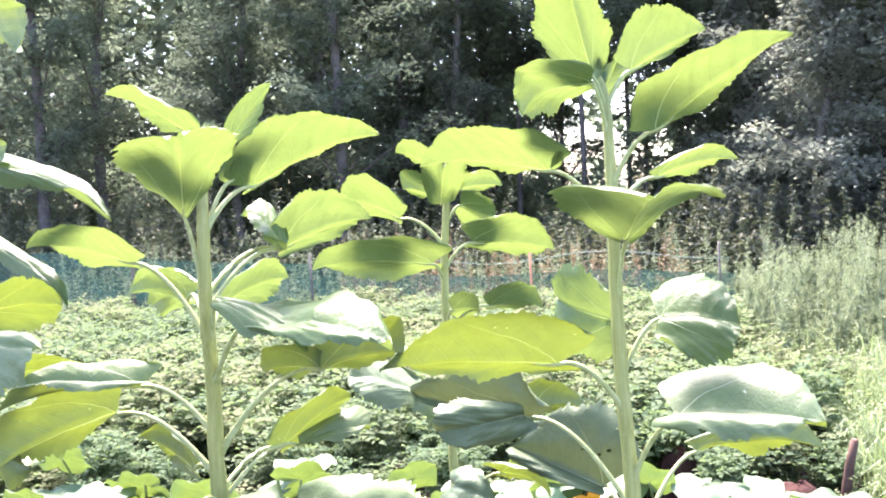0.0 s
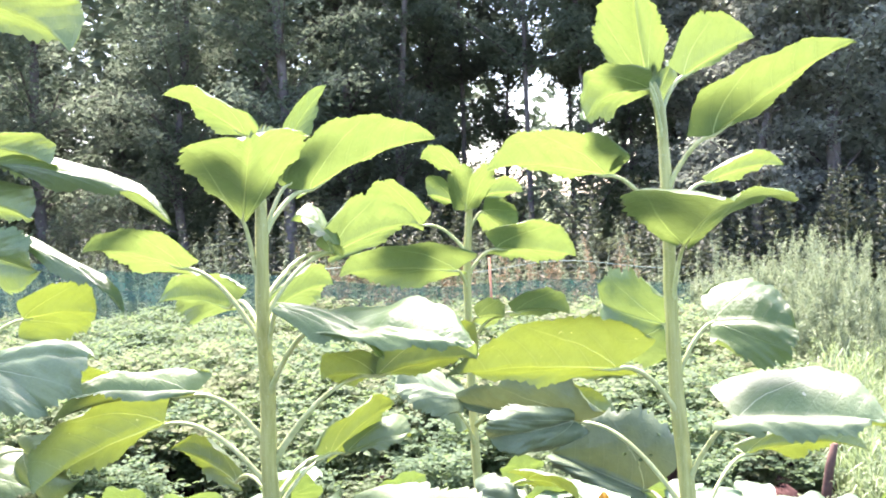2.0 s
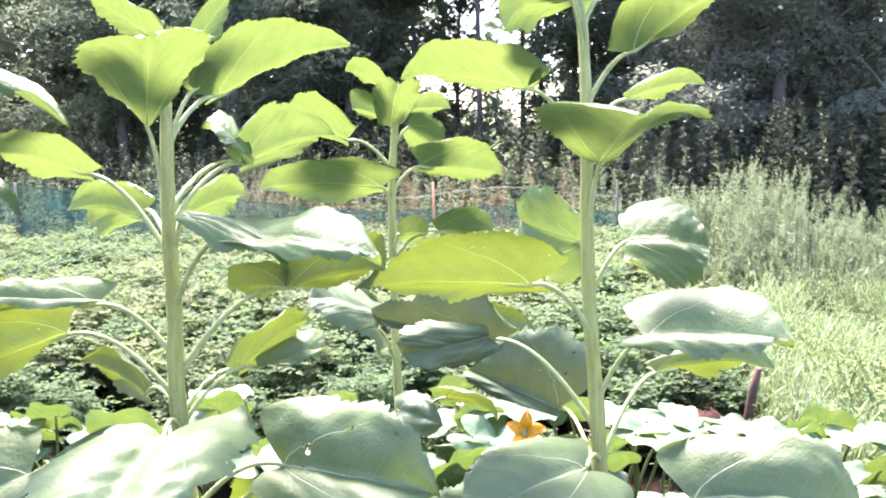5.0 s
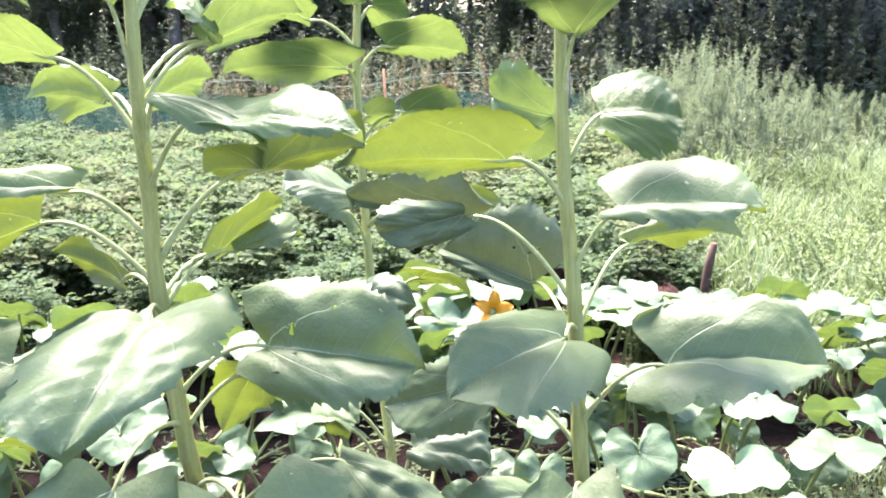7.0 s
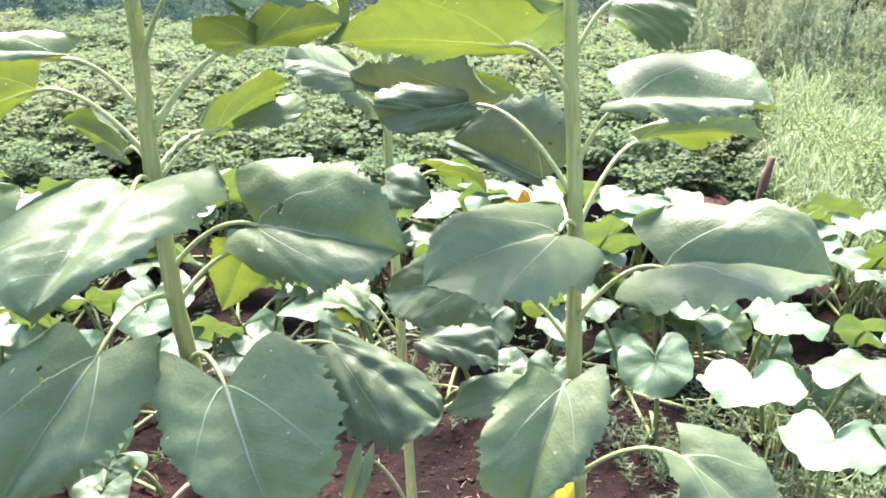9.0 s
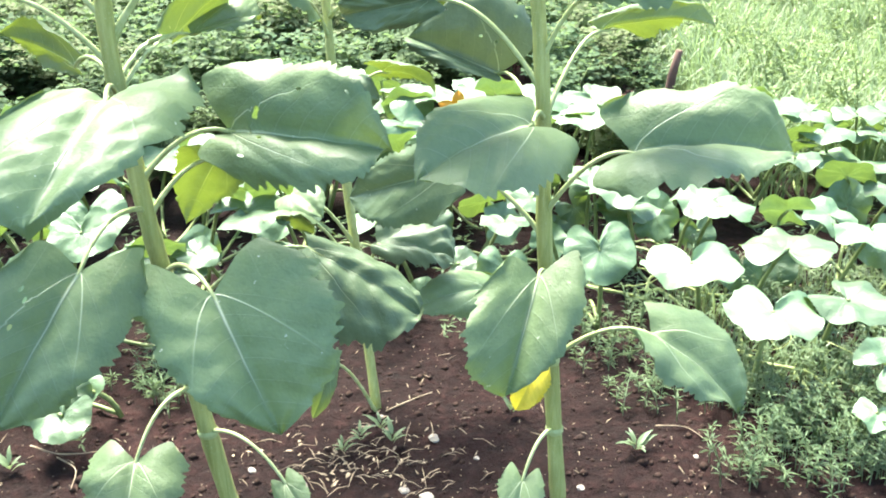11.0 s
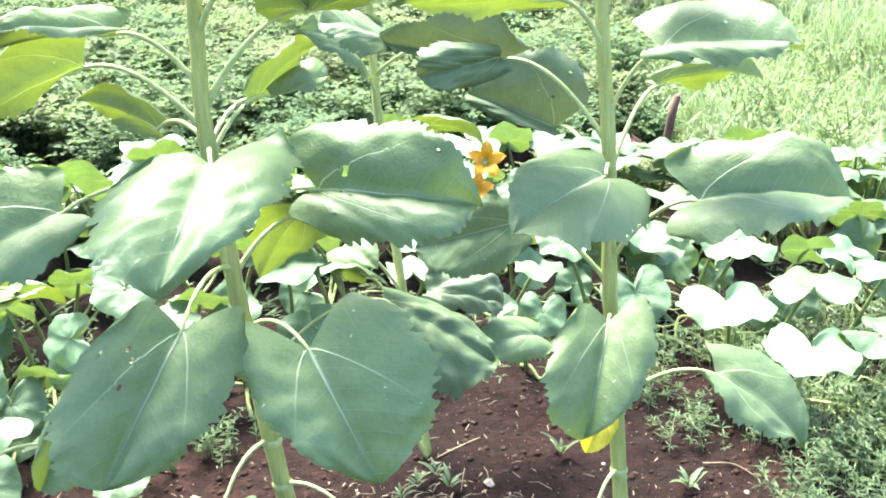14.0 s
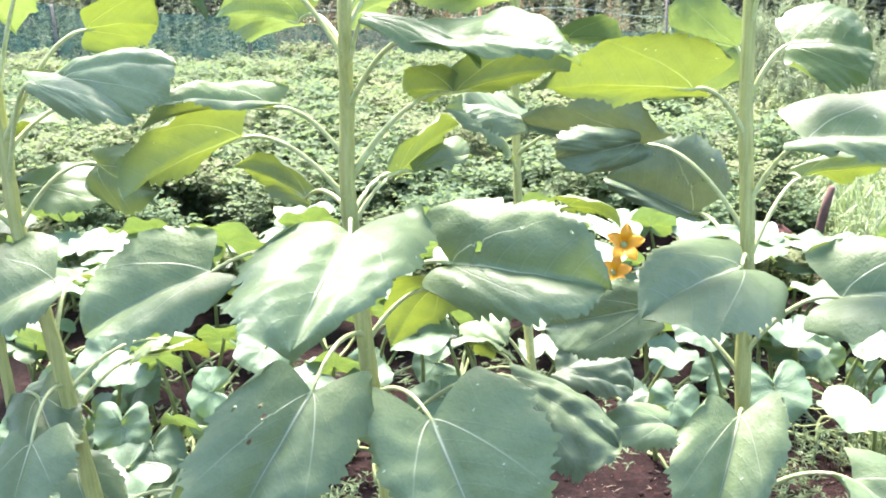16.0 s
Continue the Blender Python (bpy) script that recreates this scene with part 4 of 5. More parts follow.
squash_plant(1.3, 2.75, [
    (1.33, 3.12, 0.34, 0.170, (0, -0.05, 1), 90),
    (1.45, 2.87, 0.32, 0.162, (0, -0.05, 1), 90),
    (1.11, 2.96, 0.36, 0.175, (0, -0.05, 1), 90),
    (1.26, 2.63, 0.31, 0.137, (0, -0.05, 1), 90),
    (1.15, 2.77, 0.33, 0.168, (0, -0.05, 1), 90),
    (1.00, 2.98, 0.38, 0.160, (0, -0.05, 1), 90),
    (1.65, 3.07, 0.33, 0.157, (0, -0.05, 1), 90)], SQ)
squash_plant(-0.62, 1.85, [
    (-0.82, 1.95, 0.30, 0.123, (-0.1, -0.3, 1), 30),
    (-0.65, 2.01, 0.29, 0.103, (0.2, -0.3, 1), 150),
    (-0.54, 2.22, 0.33, 0.194, (0, -0.1, 1), 200),
    (-0.96, 2.02, 0.36, 0.144, (0.1, -0.6, 0.8), 100),
    (-0.39, 2.26, 0.30, 0.127, (0, -0.1, 1), 270),
    (-0.15, 2.13, 0.32, 0.126, (0.1, -0.15, 1), 270),
    (-0.45, 2.28, 0.38, 0.150, (0, 0.75, 0.65), 90),
    (-0.61, 2.26, 0.38, 0.115, (0, 0.8, 0.6), 90)], SQ)
squash_plant(-1.05, 1.85, [
    (-1.39, 1.99, 0.30, 0.129, (0, -0.3, 1), 60),
    (-1.27, 1.97, 0.34, 0.126, (0.1, 0.85, 0.55), 90),
    (-1.15, 1.83, 0.20, 0.110, (0.2, 0.8, 0.6), 60),
    (-1.27, 1.69, 0.14, 0.185, (0, -0.45, 0.9), 40),
    (-1.31, 1.78, 0.22, 0.133, (0, -0.9, 0.5), 90),
    (-0.97, 2.13, 0.36, 0.174, (0, -0.65, 0.75), 100),
    (-0.69, 1.96, 0.26, 0.120, (0, -0.4, 0.9), 180),
    (-0.76, 2.02, 0.30, 0.134, (0, 0.8, 0.6), 90),
    (-1.15, 2.22, 0.30, 0.134, (0, 0.8, 0.6), 30),
    (-1.50, 1.85, 0.24, 0.127, (0.1, -0.7, 0.7), 0)], SQ)
squash_plant(-1.2, 2.6, [
    (-1.83, 2.95, 0.40, 0.217, (0, -0.05, 1), 90),
    (-1.74, 2.73, 0.37, 0.190, (0, -0.2, 1), 200),
    (-1.33, 2.86, 0.42, 0.231, (0, 0.75, 0.65), 90),
    (-1.44, 2.85, 0.40, 0.160, (0, -0.05, 1), 90),
    (-1.87, 2.69, 0.34, 0.147, (0, -0.05, 1), 90),
    (-2.10, 2.90, 0.38, 0.173, (0, 0.7, 0.7), 0),
    (-1.67, 3.01, 0.42, 0.169, (0, 0.7, 0.7), 0),
    (-1.76, 2.62, 0.30, 0.115, (0, 0.8, 0.6), 0)], SQ)
near_bloom = squash_plant(0.2, 2.75, [
    (-0.05, 3.09, 0.44, 0.187, (0, -0.1, 1), 200),
    (-0.06, 3.08, 0.40, 0.158, (0, 0.8, 0.6), 90),
    (0.12, 3.11, 0.43, 0.174, (0.1, -0.15, 1), 100),
    (-0.17, 3.39, 0.42, 0.155, (0, 0.8, 0.6), 0),
    (-0.08, 2.92, 0.38, 0.152, (0.3, -0.6, 0.7), 150),
    (0.28, 3.21, 0.40, 0.164, (0, 0.8, 0.5), 80),
    (0.21, 3.31, 0.42, 0.152, (0, -0.05, 1), 90)], "broad-leaved squash plant with two open orange blossoms")
runner(wide, [(0.44, 2.15, 0.10), (0.50, 2.13, 0.09), (0.63, 2.12, 0.06), (0.73, 2.07, 0.02)])
runner(wide, [(0.85, 1.84, 0.03), (0.88, 1.72, 0.06), (0.98, 1.66, 0.06), (1.03, 1.58, 0.03), (1.11, 1.41, 0.03)])
runner(wide, [(0.65, 2.11, 0.05), (0.68, 2.14, 0.12), (0.83, 2.09, 0.08), (1.01, 2.12, 0.06)], 0.0045)
squash_plant(1.3, 3.0, scatter(rg, 14, 0.85, 1.9, 2.75, 3.3, (0.22, 0.34), (0.15, 0.20)), SQ)
squash_plant(-0.75, 2.5, scatter(rg, 9, -1.1, -0.3, 2.4, 3.1, (0.2, 0.32), (0.15, 0.20)), SQ)
squash_plant(-1.5, 2.5, scatter(rg, 12, -2.2, -1.2, 2.1, 3.2, (0.2, 0.34), (0.15, 0.20)), SQ, 0.4)
squash_plant(0.7, 2.9, scatter(rg, 16, 0.3, 1.3, 2.6, 3.3, (0.26, 0.40), (0.15, 0.20)), SQ)
squash_plant(1.9, 2.7, scatter(rg, 20, 1.5, 2.5, 2.1, 3.3, (0.2, 0.34), (0.14, 0.19)), SQ)
squash_plant(0.45, 2.45, scatter(rg, 8, -0.1, 0.9, 2.3, 2.65, (0.18, 0.30), (0.14, 0.19)), SQ, 0.3)
squash_plant(-0.3, 2.9, scatter(rg, 14, -0.8, 0.2, 2.75, 3.3, (0.26, 0.42), (0.15, 0.21)), SQ, 0.35)
squash_plant(-1.7, 2.9, scatter(rg, 16, -2.6, -1.2, 2.3, 3.4, (0.2, 0.36), (0.16, 0.22)), SQ)
squash_plant(-1.35, 1.9, [(*p, (rg.uniform(-0.4, 0.4), rg.uniform(-1.0, -0.6), 0.6), rg.uniform(0, 360)) for p in scatter(rg, 9, -1.8, -1.0, 1.6, 2.2, (0.14, 0.32), (0.12, 0.18))], SQ)
squash_plant(-1.1, 3.4, scatter(rg, 14, -2.3, -0.2, 3.05, 3.5, (0.30, 0.44), (0.16, 0.22)), SQ, 0.4)
squash_plant(-1.2, 1.5, [(*p, (rg.uniform(-0.4, 0.4), -0.8, 0.6), rg.uniform(0, 360)) for p in scatter(rg, 4, -1.5, -1.0, 1.4, 1.8, (0.08, 0.2), (0.11, 0.15))], SQ)
squash_plant(-0.88, 1.52, [(-0.89, 1.50, 0.10, 0.12, (-0.1, -0.4, 0.9), 75)], "small squash plant with a single ruffled leaf", 0.0)
# Low leaves added, turned from the sun, to darken gaps below the canopy.
rl = random.Random(8)
for x0, x1, y0, y1, n in ((-1.7, -0.8, 1.45, 2.1, 14), (-0.8, 0.0, 2.1, 2.6, 7), (0.0, 0.8, 2.15, 2.6, 7), (0.8, 1.7, 2.0, 2.6, 9)):
    squash_plant(round(0.5 * (x0 + x1), 2), y1, [(rl.uniform(x0, x1), rl.uniform(y0, y1), rl.uniform(0.07, 0.2), rl.uniform(0.09, 0.15), (rl.uniform(-0.4, 0.4), -0.9, rl.uniform(0.3, 0.7)), rl.uniform(0, 360)) for _ in range(n)], "low squash plant with small shaded leaves under taller ones")
blossom(near_bloom, 0.100, 2.40, 0.570, 0.095, (0.15, -0.85, 0.45))
blossom(near_bloom, 0.070, 2.38, 0.485, 0.085, (0.4, -0.75, 0.45))


# ---------------------------------------------------------------- potato field
def leaflet(st, p, d, n, length, width):
    """A small pointed leaf, folded along its middle."""
    s = d.cross(n)
    if s.length < 1e-4:
        s = d.orthogonal()
    s = s.normalized() * (width * 0.5)
    k = len(st[0])
    up = n * (width * 0.18)
    st[0].extend((p, p + d * (length * 0.45) + s + up, p + d * length - n * (length * 0.12), p + d * (length * 0.45) - s + up))
    st[1].extend(((k, k + 1, k + 2), (k, k + 2, k + 3)))


def oval(st, p, d, n, length, width):
    """A small rounded leaf, arched along its middle."""
    s = d.cross(n)
    s = (s if s.length > 1e-4 else d.orthogonal()).normalized() * (width * 0.5)
    k = len(st[0])
    a, b = p + d * (length * 0.28) + n * (length * 0.06), p + d * (length * 0.66) + n * (length * 0.03)
    up = n * (width * 0.12)
    st[0].extend((p, a + s + up, b + s * 0.85 + up, p + d * length - n * (length * 0.14), b - s * 0.85 + up, a - s + up, a, b))
    st[1].extend(((k, k + 1, k + 6), (k + 1, k + 2, k + 7, k + 6), (k + 2, k + 3, k + 7), (k, k + 6, k + 5), (k + 6, k + 7, k + 4, k + 5), (k + 7, k + 3, k + 4)))


def potato_variant(seed):
    rng = random.Random(seed)
    fol, stalks = ([], []), ([], [])
    for _ in range(12):
        w = rng.uniform(0, 6.28)
        lean = rng.uniform(0.05, 0.55)
        h = rng.uniform(0.36, 0.56)
        a = Vector((rng.uniform(-0.05, 0.05), rng.uniform(-0.05, 0.05), 0))
        b = a + Vector((math.cos(w) * lean * 0.2, math.sin(w) * lean * 0.2, h * 0.6))
        c = a + Vector((math.cos(w) * lean * 0.75, math.sin(w) * lean * 0.75, h))
        line = bezier(a, b, c, 7)
        add(stalks, tube(line, [0.006 - 0.0004 * i for i in range(8)], 3, False))
        for q in line[1:]:
            for _ in range(3):
                v = rng.uniform(0, 6.28)
                d = Vector((math.cos(v), math.sin(v), rng.uniform(-0.1, 0.5))).normalized()
                reach = rng.uniform(0.10, 0.2)
                e = d.cross(Vector((0, 0, 1))).normalized()
                for k in range(6):
                    p = q + d * (reach * (0.2 + 0.16 * k))
                    sgn = (1, -1)[k % 2]
                    dd = (d * 0.5 + e * sgn + Vector((0, 0, rng.uniform(-0.3, 0.2)))).normalized() if k < 5 else d
                    nn = Vector((rng.uniform(-0.8, 0.8), rng.uniform(-0.9, 0.7), 1)).normalized()
                    oval(fol, p, dd, nn, rng.uniform(0.032, 0.066), rng.uniform(0.021, 0.042))
    root = tagged(new("potato_plant"), "bushy green potato plant in a dense field row", "potato plant", group="potato plants in the field")
    part("foliage", mesh_of("foliage", fol[0], fol[1], POTATO, smooth=False), root)
    part("stalk", mesh_of("stalk", stalks[0], stalks[1], POTATO_STEM), root)
    return root


rg = random.Random(11)
kinds = [potato_variant(100 + i) for i in range(5)]
spots = []
for r in range(13):
    y = 3.35 + r * 0.46
    half = 2.2 + 0.42 * (y - 1.0)
    x = -half
    while x < 1.25:
        spots.append((x + rg.uniform(-0.08, 0.08), y + rg.uniform(-0.1, 0.1)))
        x += 0.36
CLEARED = ((1.05, 4.05, 0.26, 0.5), (0.90, 3.6, 0.30, 0.34), (0.44, 3.95, 0.2, 0.42))
spots += [(-1.95, 4.48), (-1.68, 4.3)]
spots = [(x, y) for x, y in spots if all(((x - cx) / rx) ** 2 + ((y - cy) / ry) ** 2 > 1 for cx, cy, rx, ry in CLEARED)]
for i, (x, y) in enumerate(spots):
    low = 0.55 + 0.45 * min(1.0, max(0.0, (y - 3.3) / 1.4))
    m = pose(x, y, 0, 0, 0, rg.uniform(0, 360)) @ Matrix.Scale(rg.uniform(0.78, 1.02) * low, 4)
    if i < len(kinds):
        kinds[i].matrix_basis = m
    else:
        ob = copy_thing(kinds[i % len(kinds)], m)
        ob.scale = m.to_scale()
for k, (x, y, size) in enumerate(((0.98, 3.60, 0.40), (0.74, 3.66, 0.36), (1.16, 4.25, 0.5), (0.94, 4.35, 0.55), (0.56, 3.72, 0.42))):
    ob = copy_thing(kinds[k], pose(x, y, 0, 0, 0, 70 * k) @ Matrix.Scale(size, 4))
    ob.scale = (size, size, size)


# ---------------------------------------------------------------- grass, weeds and fence
def stuff(name, st, material, label, category, smooth=False):
    return tagged(new(name, mesh_of(name, st[0], st[1], material, smooth=smooth)), label, category, kind="stuff")


def grass_patch(seed, n, area, h0, h1, width=0.006):
    """Tufts of arching blades, some with loose seed heads."""
    rng = random.Random(seed)
    st = ([], [])
    for _ in range(n // 9):
        cx, cy = area(rng)
        tuft = rng.uniform(h0, h1) * max(0.35, 0.8 + 0.6 * noise.noise(Vector((cx * 1.9, cy * 1.9, seed))) + 0.5 * noise.noise(Vector((cx * 0.7, cy * 0.7, seed))))
        for _ in range(9):
            x, y = cx + rng.gauss(0, 0.03), cy + rng.gauss(0, 0.03)
            h = tuft * rng.uniform(0.55, 1.1)
            w = rng.uniform(0, 6.28)
            lean = rng.uniform(0.1, 1.0) * h
            e = Vector((-math.sin(w), math.cos(w), 0)) * width * rng.uniform(0.6, 1.5)
            d = Vector((math.cos(w), math.sin(w), 0)) * lean
            a = Vector((x, y, 0))
            b = a + d * 0.22 + Vector((0, 0, h * 0.6))
            c = a + d * 0.6 + Vector((0, 0, h * 0.95))
            f = a + d + Vector((0, 0, h * rng.uniform(0.65, 1.0)))
            k = len(st[0])
            st[0].extend((a - e, a + e, b + e, b - e, c + e * 0.7, c - e * 0.7, f))
            st[1].extend(((k, k + 1, k + 2, k + 3), (k + 3, k + 2, k + 4, k + 5), (k + 5, k + 4, k + 6)))
            if rng.random() < 0.22:
                for q in range(10):
                    p = c.lerp(f, q / 9)
                    v = rng.uniform(0, 6.28)
                    leaflet(st, p, Vector((math.cos(v), math.sin(v), rng.uniform(-0.4, 0.6))).normalized(), Vector((0, 0, 1)), 0.026, 0.006)
    return st


def tall_weeds(seed, n, area, h0, h1, lsize=0.07, leaves=60, slim=0.24, lumps=0.9, tall=None, branches=0, sway=0.16):
    rng = random.Random(seed)
    st = ([], [])
    for _ in range(n):
        x, y = area(rng)
        lump = 0.5 + lumps * noise.noise(Vector((x * 1.1, y * 1.1, seed)))
        h = h0 + (h1 - h0) * min(1.0, max(0.0, lump + rng.gauss(0, 0.24)))
        if tall:
            h *= tall(x, y)
        lean = Vector((rng.uniform(-sway, sway), rng.uniform(-sway, sway), 0)) * h
        line = bezier(Vector((x, y, 0)), Vector((x, y, h * 0.6)), Vector((x, y, h)) + lean, 6)
        add(st, tube(line, [0.005, 0.0045, 0.004, 0.0035, 0.003, 0.002, 0.001], 4, False))
        for _ in range(branches):
            f = rng.uniform(0.4, 0.9)
            k = min(int(f * 6), 5)
            p = line[k].lerp(line[k + 1], f * 6 - k)
            v = rng.uniform(0, 6.28)
            r = h * rng.uniform(0.12, 0.26)
            e = p + Vector((math.cos(v) * 0.2, math.sin(v) * 0.2, 1)) * r
            twig_line = bezier(p, p.lerp(e, 0.5) + Vector((math.cos(v), math.sin(v), -0.5)) * (0.15 * r), e, 4)
            for q in range(22):
                g = rng.uniform(0.1, 1.0)
                m = min(int(g * 4), 3)
                w = rng.uniform(0, 6.28)
                size = lsize * 0.55 * (1.2 - 0.7 * g)
                leaflet(st, twig_line[m].lerp(twig_line[m + 1], g * 4 - m), Vector((math.cos(w), math.sin(w), rng.uniform(0.6, 1.8))).normalized(), Vector((math.sin(w), 0.2, 0.6)).normalized(), size, size * slim * 1.3)
        for q in range(int(leaves * h) + 8):
            f = rng.uniform(0.06, 1.0) ** 0.75
            k = min(int(f * 6), 5)
            p = line[k].lerp(line[k + 1], f * 6 - k)
            v = rng.uniform(0, 6.28)
            size = lsize * (1.35 - 1.0 * f) * rng.uniform(0.7, 1.4)
            d = Vector((math.cos(v), math.sin(v), rng.uniform(-0.2, 1.0))).normalized()
            leaflet(st, p, d, Vector((rng.uniform(-0.5, 0.5), rng.uniform(-0.5, 0.5), 1)).normalized(), size, size * slim)
    return st


stuff("tall_grass", grass_patch(21, 30000, lambda r: (1.35 + 3.8 * r.random() ** 1.1, 3.3 + 4.2 * r.random()), 0.14, 0.46, 0.0026), GRASS, "pale seeding grass beside the potato field", "grass")
def weed_rise(x, y):
    """The weeds stand highest in one stretch and fall away to the side."""
    return float(np.interp(x * 8 / y, (1.0, 1.7, 2.2, 2.5, 3.0, 3.6, 5.0), (0.62, 0.76, 0.92, 0.84, 0.64, 0.46, 0.42)))


stuff("mugwort", tall_weeds(22, 800, lambda r: (1.15 + 6.5 * r.random() ** 1.2, 6.6 + 3.2 * r.random()), 0.45, 1.2, 0.08, 50, 0.18, 1.1, weed_rise, 8), MUGWORT, "tall grey-green mugwort weeds", "weeds")
stuff("meadow_weeds", tall_weeds(27, 1200, lambda r: (1.4 + 3.6 * r.random(), 3.3 + 4.0 * r.random()), 0.14, 0.46, 0.042, 110, 0.36, 1.5, sway=0.6), MEADOW, "leafy green weeds among the grass", "weeds")
stuff("mugwort", tall_weeds(23, 260, lambda r: (-7.5 + 9.5 * r.random(), 10.3 + 1.5 * r.random()), 0.6, 1.2), MUGWORT, "tall grey-green weeds behind the netting", "weeds")
stuff("dry_weeds", tall_weeds(24, 85, lambda r: (-3.0 + 3.9 * r.random(), 9.7 + 1.0 * r.random()), 0.55, 1.12, 0.08), DRYWEED, "dry reddish-brown weed stalks", "weeds")
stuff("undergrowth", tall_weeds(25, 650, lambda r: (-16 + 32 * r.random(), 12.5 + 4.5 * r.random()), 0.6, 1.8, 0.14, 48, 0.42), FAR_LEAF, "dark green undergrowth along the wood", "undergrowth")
stuff("turf", grass_patch(26, 4500, lambda r: (1.32 + 0.8 * r.random(), 3.0 + 3.5 * r.random()), 0.08, 0.3, 0.004), GRASS, "short grass at the field's edge", "grass")


stuff("low_grass", grass_patch(28, 2000, lambda r: (0.8 + 0.9 * r.random(), 1.65 + 0.75 * r.random()), 0.05, 0.17, 0.0024), WEED, "thin dark grass under the squash leaves", "grass")


def fence():
    root = tagged(new("net_fence"), "low sagging fence of teal netting on thin posts", "fence")
    root.location = (-4, 9.2, 0)
    o = Vector(root.location)

    def top(x):
        return float(np.interp(x, (-9.5, -5.4, -3.7, -2.4, -1.2, 1.3), (1.08, 1.00, 0.88, 0.74, 0.69, 0.66))) + 0.03 * math.cos(2.2 * x)
    xs = np.linspace(-9.5, 1.25, 108)
    verts, uvs, faces = [], [], []
    for i, x in enumerate(xs):
        for j in range(9):
            q = j / 8
            verts.append(Vector((x, 9.2 + 0.06 * math.sin(9 * x + 3 * q) * (1 - q * 0.5) + 0.05 * noise.noise(Vector((x * 3, q * 4, 0))), top(x) * q)) - o)
            uvs.append((x, q))
    for i in range(len(xs) - 1):
        for j in range(8):
            a = i * 9 + j
            faces.append((a, a + 9, a + 10, a + 1))
    part("netting", mesh_of("netting", verts, faces, NET, uvs), root, "fine teal garden netting")
    for x, r, m, h in ((-9.4, 0.014, BARK, 1.0), (-7.2, 0.014, BARK, 0.98), (-5.0, 0.014, BARK, 0.98), (-3.0, 0.012, BARK, 0.95), (-0.66, 0.013, ORANGE, 0.98), (1.1, 0.012, BARK, 0.95)):
        y = 8.6 if m == ORANGE else 9.2
        v, f = tube([Vector((x, y, -0.05)) - o, Vector((x + 0.01, y, h * 0.5)) - o, Vector((x, y, h)) - o], [r, r * 0.95, r * 0.9], 8)
        part("post", mesh_of("post", v, f, m), root, {ORANGE: "orange-painted post"}.get(m, ""))
    pts = [Vector((x, 9.16, 0.84 + 0.05 * math.cos(2.9 * x))) - o for x in np.linspace(-2.9, 1.2, 40)]
    v, f = tube(pts, [0.0035] * 40, 5)
    part("cord", mesh_of("cord", v, f, CORD), root, "sagging green cord")


fence()


def old_post():
    v, f = tube([(1.12, 3.86, -0.05), (1.115, 3.85, 0.15), (1.135, 3.85, 0.30), (1.155, 3.84, 0.41)], [0.024, 0.022, 0.02, 0.016], 9)
    tagged(new("wooden_stake", mesh_of("wooden_stake", v, f, WOOD)), "short weathered brown wooden stake leaning in the grass", "stake")


old_post()


def earth_clod(x, y, radius, height, seed):
    """A lump of turned-up soil with a crumbly outline."""
    verts, faces = [], []
    rings, sides = 9, 26
    off = Vector((seed * 3.1, 0, 0))
    for i in range(rings + 1):
        f = i / rings
        for j in range(sides):
            w = 2 * math.pi * j / sides
            d = Vector((math.cos(w), math.sin(w), f))
            r = radius * math.sin(0.5 * math.pi * f) ** 0.75
            r *= 1 + 0.28 * noise.noise(d * 1.4 + off) + 0.12 * noise.noise(d * 4.5 + off)
            z = height * max(0.0, math.cos(0.5 * math.pi * f)) ** 0.8 * (1 + 0.16 * noise.noise(d * 2.2 + off)) - 0.02
            verts.append(Vector((math.cos(w) * r, math.sin(w) * r, z)))
    for i in range(rings):
        for j in range(sides):
            a, b = i * sides + j, i * sides + (j + 1) % sides
            faces.append((a, a + sides, b + sides, b))
    ob = tagged(new("earth_clod", mesh_of("earth_clod", verts, faces, HEAP)), "large clod of dark reddish soil among the potato plants", "clod", group="large clods in the field")
    ob.location = (x, y, 0)


earth_clod(0.91, 3.78, 0.12, 0.25, 1)
earth_clod(0.44, 4.15, 0.11, 0.30, 2)
earth_clod(0.72, 3.9, 0.10, 0.20, 3)


